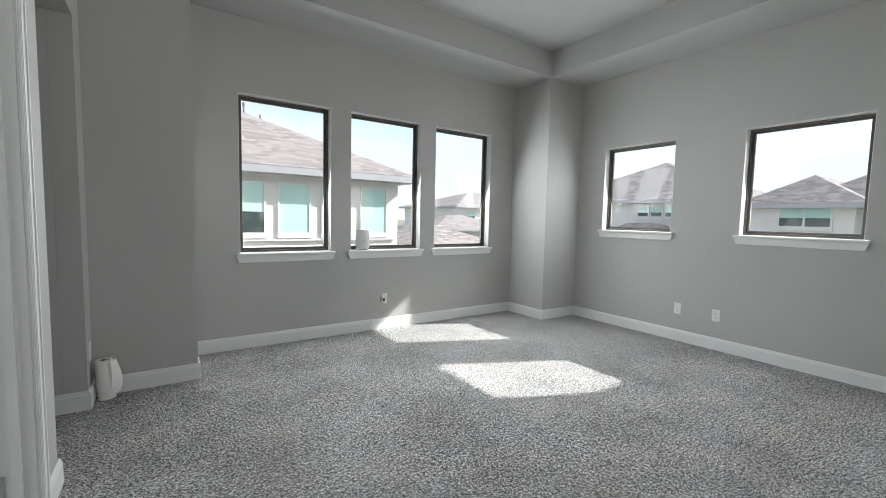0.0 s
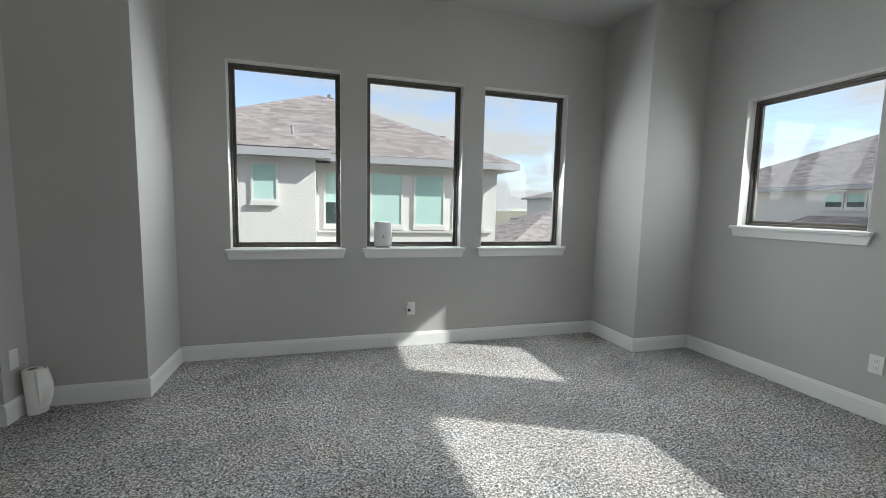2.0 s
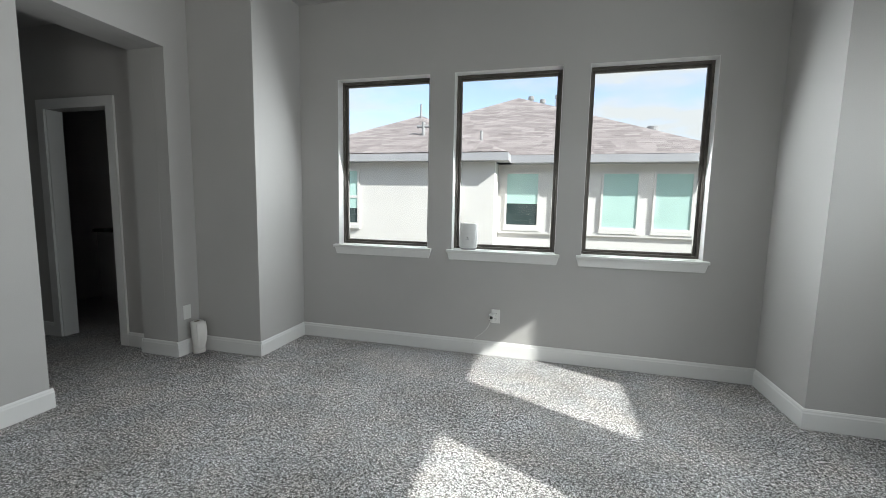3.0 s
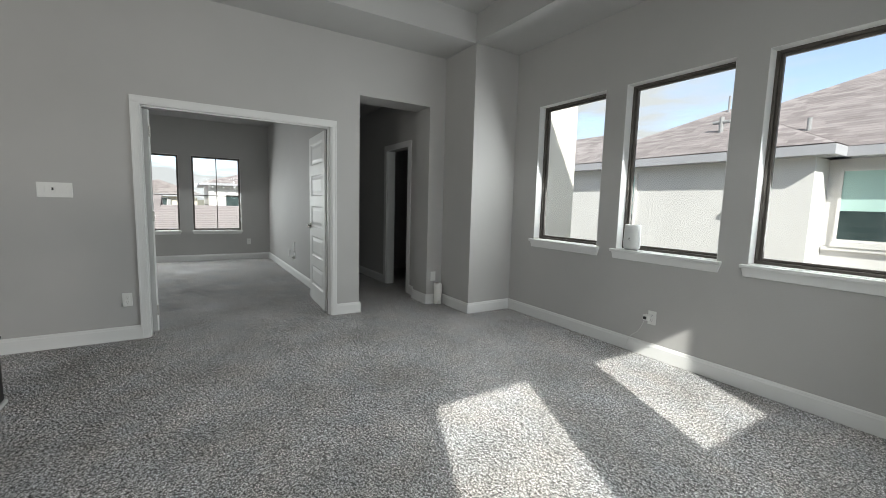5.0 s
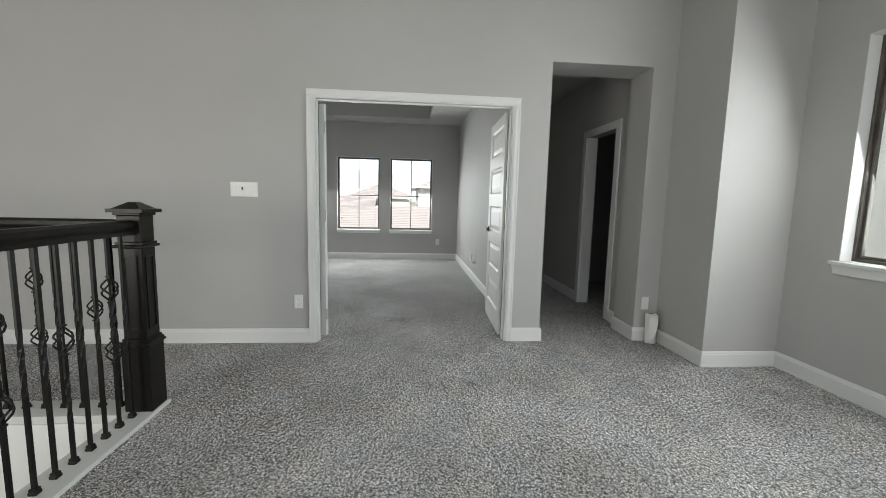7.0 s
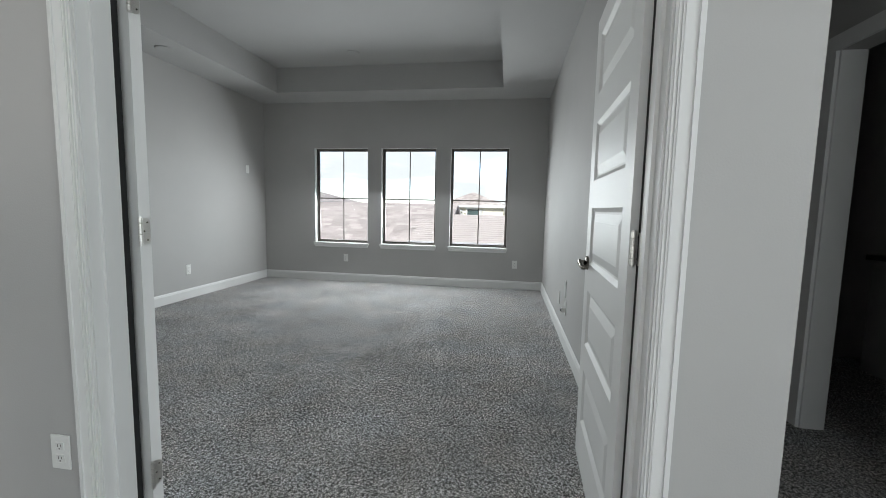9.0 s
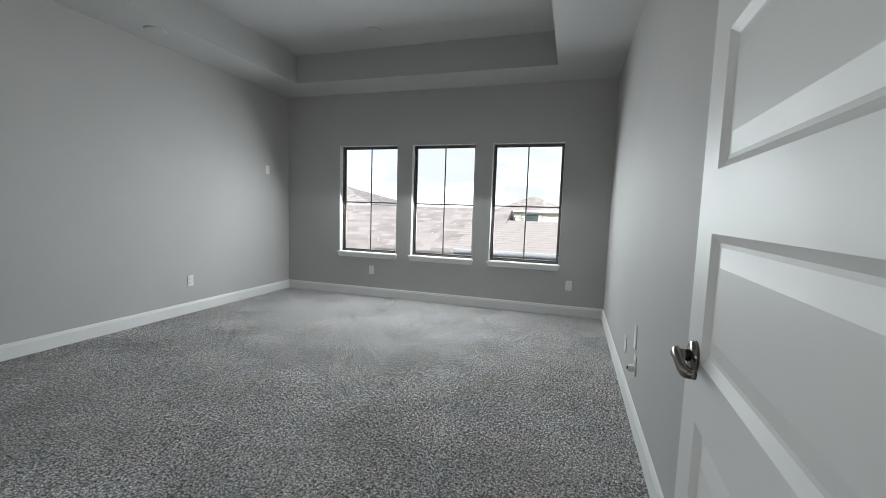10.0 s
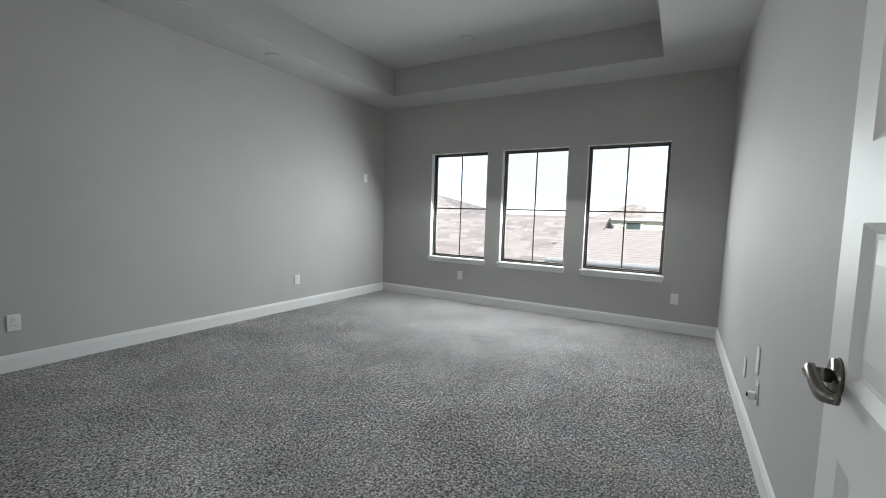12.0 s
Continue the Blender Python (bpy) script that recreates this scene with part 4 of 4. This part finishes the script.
tagged(lamp, "unlit round recessed light in the tray ceiling", "ceiling light")

# ---------------------------------------------------------------- outside
GZ = -3.3
bm = bmesh.new()
bmesh.ops.create_grid(bm, x_segments=40, y_segments=40, size=900, matrix=Matrix.Translation((0, 0, GZ)))
tagged(part("ground", bm, M_GROUND), "grassy ground of the housing estate", "ground", kind="structure")

# own house, lower storey and the stucco return beside the north windows
tagged(part("lower_storey", bbox(BX - 0.16, STAIR_X - 0.2, SOUTH - 0.16, NY + 0.16, GZ, -0.31), M_STUCCO), "stucco lower storey of the house", "facade", kind="structure")
tagged(part("lower_storey_east", bbox(STAIR_X - 0.2, EX + 0.16, STAIR_Y + 0.2, NY + 0.16, GZ, -0.31), M_STUCCO), "stucco lower storey of the house", "facade", kind="structure")
tagged(part("outer_return", bbox(WX2, -0.29, NY + 0.162, 5.83, GZ, 4.4), M_RETURN), "cream stucco return wall outside the window", "facade", kind="structure")


def hip_roof(bm, x0, x1, y0, y1, ze, zr, axis, gable=False):
    """Hip roof solid on a rectangle; ridge along the axis."""
    if axis == "x":
        half = (y1 - y0) / 2
        ins = 0 if gable else min(half, (x1 - x0) / 2 - 0.01)
        ridge = [(x0 + ins, (y0 + y1) / 2), (x1 - ins, (y0 + y1) / 2)]
    else:
        half = (x1 - x0) / 2
        ins = 0 if gable else min(half, (y1 - y0) / 2 - 0.01)
        ridge = [((x0 + x1) / 2, y0 + ins), ((x0 + x1) / 2, y1 - ins)]
    c = [bm.verts.new((x, y, ze)) for x, y in ((x0, y0), (x1, y0), (x1, y1), (x0, y1))]
    r = [bm.verts.new((x, y, zr)) for x, y in ridge]
    if axis == "x":
        fs = ((c[0], c[1], r[1], r[0]), (c[1], c[2], r[1]), (c[2], c[3], r[0], r[1]), (c[3], c[0], r[0]))
    else:
        fs = ((c[0], c[1], r[0]), (c[1], c[2], r[1], r[0]), (c[2], c[3], r[1]), (c[3], c[0], r[0], r[1]))
    for f in fs:
        bm.faces.new(f)
    bm.faces.new(c[::-1])
    bmesh.ops.recalc_face_normals(bm, faces=bm.faces)


# unseen wing south of the loft windows, set so its eave trims the sun patch
east = new("unseen_east_wing")
part("wall", bbox(EX + 0.17, 9.2, SOUTH, -0.58, GZ, 3.10), M_STUCCO, east)
bm = bmesh.new()
hip_roof(bm, EX + 0.17, 9.8, SOUTH - 0.6, -0.01, 3.12, 4.9, "x")
part("roof", bm, M_FARROOF, east)
tagged(east, "unseen stucco wing with hip roof, placed to trim the sun patch", "facade", kind="structure")


def shingle_field(origin, u, v, length, height, inside, seed, w=0.32, e=0.145, th=0.0035):
    """Joined shingles on a slope. u along the eave, v up the slope; inside(a, b) keeps those within the roof face."""
    rnd = random.Random(seed)
    origin, u, v = Vector(origin), Vector(u).normalized(), Vector(v).normalized()
    nrm = u.cross(v).normalized()
    if nrm.z < 0:
        nrm = -nrm
    verts, faces = [], []
    rows = int(height / e)
    for r in range(rows):
        off = rnd.uniform(0, w)
        k = -1
        a = -off * 0.999
        while a < length:
            ww = w * rnd.uniform(0.55, 1.25)
            a0, a1 = max(a, 0), min(a + ww - 0.006, length)
            b0, b1 = r * e - rnd.choice((0, 0, 0.012)), min((r + 1) * e + 0.03, height)
            a += ww
            if a1 - a0 < 0.05 or not (inside(a0, b1) and inside(a1, b1)):
                continue
            lift = th * rnd.uniform(0.8, 1.5)
            base = len(verts)
            for aa, bb, hh in ((a0, b0, 0), (a1, b0, 0), (a1, b1, 0), (a0, b1, 0), (a0, b0, lift), (a1, b0, lift), (a1, b1, 0.002), (a0, b1, 0.002)):
                verts.append(origin + u * aa + v * bb + nrm * (hh + 0.004))
            for f in ((4, 5, 6, 7), (0, 1, 5, 4), (1, 2, 6, 5), (3, 0, 4, 7)):
                faces.append([base + i for i in f])
    me = bpy.data.meshes.new("shingles")
    me.from_pydata([tuple(p) for p in verts], [], faces)
    me.materials.append(M_SHINGLE)
    return me


def house_window(parent, face, pos, u0, u1, z0, z1, shade, trim=0.08, bars=0):
    """face: 'S', 'W', 'E' wall of the house that carries it, at pos."""
    sgn = {"S": -1, "W": -1, "E": 1}[face]

    def b(a0, a1, d0, d1, q0, q1):
        d = sorted((pos + sgn * d0, pos + sgn * d1))
        return (a0, a1, d[0], d[1], q0, q1) if face == "S" else (d[0], d[1], a0, a1, q0, q1)

    root = part("window", bbox(*b(u0, u1, 0.004, 0.02, z0, z1)), M_OUTGLASS, parent, "house window")
    bm = bmesh.new()
    for a0, a1, q0, q1 in ((u0 - trim, u0, z0 - trim, z1 + trim), (u1, u1 + trim, z0 - trim, z1 + trim), (u0, u1, z1, z1 + trim), (u0, u1, z0 - trim, z0)):
        box(bm, *b(a0, a1, 0.002, 0.05, q0, q1))
    part("frame", bm, M_STUCCO, root)
    part("sill", bbox(*b(u0 - trim * 1.4, u1 + trim * 1.4, 0.002, 0.09, z0 - trim - 0.10, z0 - trim - 0.002)), M_STUCCO, root)
    if shade > 0:
        part("roller_shade", bbox(*b(u0, u1, 0.021, 0.027, z1 - (z1 - z0) * shade, z1)), M_SHADE, root, "pale green roller shade")
    for k in range(bars):
        uu = u0 + (u1 - u0) * (k + 1) / (bars + 1)
        part("mullion", bbox(*b(uu - 0.03, uu + 0.03, 0.021, 0.045, z0, z1)), M_STUCCO, root)
    return root


def house(label, x0, x1, y0, y1, ze, zr, axis, over=0.45, wall=M_STUCCO, gable=False):
    root = new("house")
    part("wall", bbox(x0, x1, y0, y1, GZ, ze + 0.05), wall, root)
    bm = bmesh.new()
    hip_roof(bm, x0 - over, x1 + over, y0 - over, y1 + over, ze + 0.12, zr, axis, gable)
    part("roof", bm, M_FARROOF, root)
    bm = bmesh.new()
    box(bm, x0 - over - 0.02, x1 + over + 0.02, y0 - over - 0.02, y1 + over + 0.02, ze - 0.06, ze + 0.115)
    part("fascia", bm, M_FASCIA, root)
    return tagged(root, label, "house")


# neighbour to the north: main block and a nearer wing
MX0, MX1, MY, M_EAVE, M_TOP, M_OVER = -3.70, 5.95, 11.33, 2.36, 5.12, 0.45
n_house = house("white stucco neighbour house with grey-brown shingle hip roof", MX0, MX1, MY, 26.0, M_EAVE, M_TOP, "y", M_OVER)
for i in range(4):
    a = 1.345 + 1.140 * i
    house_window(n_house, "S", MY, a, a + 0.76, 0.80, 2.07, 0.58 if i == 0 else 1.0, 0.045)
part("sill_band", bbox(1.15, 5.85, MY - 0.07, MY - 0.002, 0.585, 0.650), M_STUCCO, n_house)
bm = bmesh.new()
cyl(bm, (5.2, 14.3, 3.0), (5.2, 14.3, 3.62), 0.11, None, 14)
cyl(bm, (5.2, 14.3, 3.50), (5.2, 14.3, 3.66), 0.16, None, 14)
part("roof_vent", bm, M_METAL_PIPE, n_house)
bm = bmesh.new()
for x, y, z0, z1, r in ((2.45, 16.6, 4.2, 5.25, 0.055), (2.95, 16.4, 4.0, 4.85, 0.035), (1.55, 16.3, 4.7, 5.16, 0.08), (1.95, 16.4, 4.5, 5.06, 0.08)):
    cyl(bm, (x, y, z0), (x, y, z1), r, None, 10)
    cyl(bm, (x, y, z1 - 0.10), (x, y, z1 + 0.02), r * 1.35, None, 10)
part("vent_pipe", bm, M_METAL_PIPE, n_house)
WG_Y, WG_X, W_EAVE = 10.60, 1.12, 2.36
wing = house("white stucco wing of the neighbour house", -9.8, WG_X, WG_Y, MY - 0.01, W_EAVE, 2.75, "x", 0.32)
house_window(wing, "S", WG_Y, -0.20, 0.27, 1.37, 2.13, 1.0, 0.045)
house_window(wing, "S", WG_Y, -3.20, -2.42, 0.76, 2.09, 0.72, 0.05)
part("meeting_rail", bbox(-3.20, -2.42, WG_Y - 0.045, WG_Y - 0.03, 1.40, 1.46), M_STUCCO, wing)
bm = bmesh.new()
hip_roof(bm, -10.1, -2.6, WG_Y - 0.32, 15.6, 2.49, 3.72, "x")
part("roof", bm, M_FARROOF, wing)
W0, W1, W_TOP = -4.70, WG_X + 0.32, 4.02
bm = bmesh.new()
hip_roof(bm, W0, W1, WG_Y - 0.32, 18.0, 2.495, W_TOP, "y")
part("roof", bm, M_FARROOF, wing)
bm = bmesh.new()
cyl(bm, (-1.55, 13.1, 3.6), (-1.55, 13.1, 4.30), 0.03, None, 10)
cyl(bm, (0.55, 11.9, 2.8), (0.55, 11.9, 3.25), 0.04, None, 10)
cyl(bm, (-0.95, 11.5, 2.9), (-0.95, 11.5, 3.45), 0.05, None, 10)
cyl(bm, (-1.13, 11.5, 3.33), (-0.77, 11.5, 3.33), 0.04, None, 10)
part("vent_pipe", bm, M_METAL_PIPE, wing)

# shingles on the slopes that face the windows
half = (MX1 - MX0) / 2 + M_OVER
rise = M_TOP - (M_EAVE + 0.12)
rh = math.hypot(half, rise)
ob = new("shingles", shingle_field((MX0 - M_OVER, MY - M_OVER, M_EAVE + 0.12), (1, 0, 0), (0, half, rise), 2 * half, rh, lambda a, b: b / rh * half < a < 2 * half - b / rh * half, 5))
ob.parent = n_house
tagged(ob, kind="stuff")
wf = (W1 - W0) / 2
wr = W_TOP - 2.495
wh = math.hypot(wf, wr)
ob = new("shingles", shingle_field((W0, WG_Y - 0.32, 2.495), (1, 0, 0), (0, wf, wr), 2 * wf, wh, lambda a, b: b / wh * wf < a < 2 * wf - b / wh * wf, 6))
ob.parent = wing
tagged(ob, kind="stuff")
ob = new("shingles", shingle_field((W1, WG_Y - 0.32, 2.495), (0, 1, 0), (-wf, 0, wr), 7.7, wh, lambda a, b: b / wh * wf < a, 16))
ob.parent = wing
tagged(ob, kind="stuff")

# houses to the east
h1 = house("white stucco house with hip roof across the gardens", 20.5, 31, 8.6, 18.0, 2.32, 4.95, "x", 0.5)
for k in range(3):
    house_window(h1, "W", 20.5, 10.22 + 0.70 * k, 10.76 + 0.70 * k, 1.60, 2.09, 0.6, 0.06)
bm = bmesh.new()
hip_roof(bm, 17.8, 20.45, 8.8, 13.2, 0.35, 1.25, "y")
part("porch_roof", bm, M_FARROOF, h1)
part("porch_wall", bbox(18.3, 20.45, 9.2, 12.8, GZ, 0.36), M_STUCCO, h1)
bm = bmesh.new()
for k in range(4):
    cyl(bm, (26.0, 12.72 - 0.26 * k, 4.1), (26.0, 12.72 - 0.26 * k, 5.1 - 0.05 * k), 0.05, None, 8)
part("vent_pipe", bm, M_METAL_PIPE, h1)
h2 = house("white stucco house with low hip roof and wide windows", 20.0, 31.0, 3.9, 7.0, 2.00, 3.32, "x", 0.45)
house_window(h2, "W", 20.0, 4.53, 6.03, 1.26, 1.96, 0.55, 0.06, 1)
h3 = house("larger shingled house behind its neighbour", 21.0, 38.0, -8.0, 5.6, 1.98, 6.6, "x", 0.5)
house_window(h3, "W", 21.0, 2.62, 3.15, 1.47, 1.88, 0.6, 0.06)
h4 = house("stucco house further along the street", 24.5, 34.0, 7.3, 8.4, 1.9, 3.0, "x", 0.4)
# houses to the north-east, far
h5 = house("far stucco houses with grey hip roofs", 24.0, 46.0, 33.0, 44.0, 2.45, 4.4, "x", 0.5)
for k in range(6):
    house_window(h5, "S", 33.0, 25.0 + 1.9 * k, 26.1 + 1.9 * k, 0.9, 2.0, 0.4, 0.08, 1)
h6 = house("far stucco house with a porch", 17.0, 24.5, 26.0, 32.0, 0.4, 1.6, "x", 0.5)
for k in range(3):
    house_window(h6, "S", 26.0, 18.2 + 1.9 * k, 19.1 + 1.9 * k, -1.4, -0.2, 0.4)
h7 = house("low shingled roof of a nearer single-storey house", 8.6, 14.5, 15.5, 22.0, -0.3, 1.0, "y", 0.4)

# own lower roof outside the bedroom windows
low = new("lower_roof")
part("deck", bbox(-20.0, -8.05, -14.0, 8.0, GZ, -0.75), M_STUCCO, low)


def slope_deck(name, x0, z0, x1, z1, y0, y1, parent):
    bm = bmesh.new()
    v = [bm.verts.new(c) for c in ((x0, y0, z0), (x0, y1, z0), (x1, y1, z1), (x1, y0, z1))]
    bm.faces.new(v)
    w = [bm.verts.new((q.co.x, q.co.y, q.co.z - 0.15)) for q in v]
    bm.faces.new(w[::-1])
    for k in range(4):
        bm.faces.new((v[k], w[k], w[(k + 1) % 4], v[(k + 1) % 4]))
    bmesh.ops.recalc_face_normals(bm, faces=bm.faces)
    return part(name, bm, M_FARROOF, parent)


slope_deck("slope", -8.2, -0.72, -13.6, 1.33, -14.0, 0.05, low)
slope_deck("slope", -13.6, 1.33, -19.0, -0.72, -14.0, 0.05, low)
NX0, NZ0, NX1, NZ1, NY0 = -10.5, 0.254, -12.8, 0.985, -0.90   # nearer cross slope: eave, ridge, rake
slope_deck("slope", NX0, NZ0, NX1, NZ1, NY0, 8.0, low)
slope_deck("slope", NX1, NZ1, -15.1, 0.25, NY0, 8.0, low)
part("gable_wall", bbox(-19.0, -8.2, -0.12, 0.03, -0.8, -0.3), M_STUCCO, low)
bm = bmesh.new()
box(bm, NX0 - 0.01, NX0 + 0.11, NY0 - 0.05, 8.0, NZ0 - 0.10, NZ0 + 0.01)
part("gutter", bm, M_FASCIA, low, "grey metal gutter")
bm = bmesh.new()
box(bm, NX0 - 0.15, NX0 - 0.02, NY0 + 0.08, 8.0, -0.8, NZ0 - 0.08)
part("wall", bm, M_STUCCO, low)
ob = new("shingles", shingle_field((-8.2, -14.0, -0.72), (0, 1, 0), (-5.4, 0, 2.05), 14.05, math.hypot(5.4, 2.05), lambda a, b: True, 7, 0.36, 0.19))
ob.parent = low
tagged(ob, kind="stuff")
# the nearest slope, shingle by shingle
rnd = random.Random(8)
tabs = []
for w in (0.24, 0.31, 0.38):
    bm = bmesh.new()
    tv = box(bm, 0.0, w - 0.007, 0.0, 0.20, 0.0, 0.012)
    for v in tv:
        if v.co.y > 0.1:
            v.co.z *= 0.3
    tabs.append((w, mesh_of("shingle", bm, M_SHINGLE)))
NDX, NDZ = NX0 - NX1, NZ1 - NZ0
run = math.hypot(NDX, NDZ)
tilt = math.degrees(math.atan2(NDZ, NDX))
for r in range(int(run / 0.17)):
    y = NY0 - rnd.uniform(0, 0.2)
    while y < 4.4:
        w, me = rnd.choice(tabs)
        d = r * 0.17 - rnd.choice((0.0, 0.0, 0.012))
        ob = new("shingle", me)
        ob.parent = low
        # x of the tab runs along the eave, y up the slope
        ob.matrix_basis = Matrix.Translation((NX0 - d * NDX / run, y, NZ0 + 0.005 + d * NDZ / run)) @ Matrix.Rotation(math.pi / 2, 4, "Z") @ Matrix.Rotation(radians(tilt), 4, "X")
        y += w
tagged(low, "brown-grey shingled lower roof outside the bedroom windows", "roof")

# houses to the west, far
w1 = house("white stucco house with grey hip roof beyond the lower roof", -36.0, -27.0, -24.0, -12.2, 1.40, 3.05, "y", 0.5)
for k in range(4):
    house_window(w1, "E", -27.0, -21.5 + 2.0 * k, -20.9 + 2.0 * k, 0.5, 1.2, 0)
w2 = house("cream stucco gabled house with arched window", -41.0, -31.0, -3.2, 1.4, 1.35, 2.45, "x", 0.35, M_STUCCO_CREAM, True)
part("gable", bbox(-31.2, -30.96, -3.1, 1.3, 1.2, 1.55), M_STUCCO_CREAM, w2)
bm = bmesh.new()
v = [bm.verts.new(c) for c in ((-30.94, -3.2, 1.4), (-30.94, 1.4, 1.4), (-30.94, -0.9, 2.3))]
bm.faces.new(v)
ex = bmesh.ops.extrude_face_region(bm, geom=bm.faces[:])["geom"]
for g in ex:
    if isinstance(g, bmesh.types.BMVert):
        g.co.x -= 0.2
bmesh.ops.recalc_face_normals(bm, faces=bm.faces)
part("gable_end", bm, M_STUCCO_CREAM, w2)
house_window(w2, "E", -30.98, -1.35, -0.45, 0.1, 1.15, 0.0)
for y in (-1.75, -0.25):
    part("shutter", bbox(-30.97, -30.9, y - 0.2 + 0.05, y + 0.05, 0.1, 1.1), M_VANITY, w2)
w3 = house("large white stucco house with hip roof and bracketed eaves", -44.0, -33.0, 2.2, 13.0, 2.3, 4.2, "y", 0.6)
for k in range(14):
    part("bracket", bbox(-33.0, -32.5, 2.4 + 0.75 * k, 2.55 + 0.75 * k, 2.05, 2.24), M_FASCIA, w3)
for k in range(3):
    house_window(w3, "E", -33.0, 3.4 + 2.6 * k, 4.3 + 2.6 * k, 0.3, 1.5, 0)


def tree(at, h, seed, label):
    """Tapered trunk, limbs and a crown of many small leaves."""
    rnd = random.Random(seed)
    root = new("tree")
    root.matrix_basis = pose(*at)
    bm = bmesh.new()
    cyl(bm, (0, 0, 0), (0, 0, h * 0.55), h * 0.03, h * 0.014, 9)
    tips = []
    for k in range(9):
        a = k * 2.4
        z = h * rnd.uniform(0.30, 0.55)
        q = (h * 0.28 * math.cos(a) * rnd.uniform(0.6, 1), h * 0.28 * math.sin(a) * rnd.uniform(0.6, 1), z + h * rnd.uniform(0.15, 0.35))
        cyl(bm, (0, 0, z), q, h * 0.012, h * 0.004, 6)
        tips.append(q)
    part("trunk", bm, M_BARK, root)
    verts, faces = [], []
    for q in tips + [(0, 0, h * 0.85)]:
        for _ in range(150):
            p = Vector(q) + Vector((rnd.gauss(0, 1), rnd.gauss(0, 1), rnd.gauss(0, 0.8))) * h * 0.075
            r = Vector((rnd.uniform(-1, 1), rnd.uniform(-1, 1), rnd.uniform(-1, 1))).normalized() * h * 0.022
            s = r.orthogonal().normalized() * h * 0.014
            b = len(verts)
            verts += [tuple(p - r), tuple(p + s), tuple(p + r), tuple(p - s)]
            faces.append((b, b + 1, b + 2, b + 3))
    me = bpy.data.meshes.new("crown")
    me.from_pydata(verts, [], faces)
    me.materials.append(M_LEAF)
    ob = new("crown", me)
    ob.parent = root
    return tagged(root, label, "tree")


tree((-26.0, -1.3, GZ), 4.3, 3, "small green tree in a far garden")
tree((-28.0, -3.6, GZ), 4.4, 4, "small green tree in a far garden")
tree((17.5, 24.5, GZ), 3.2, 5, "green bush beside a far house")
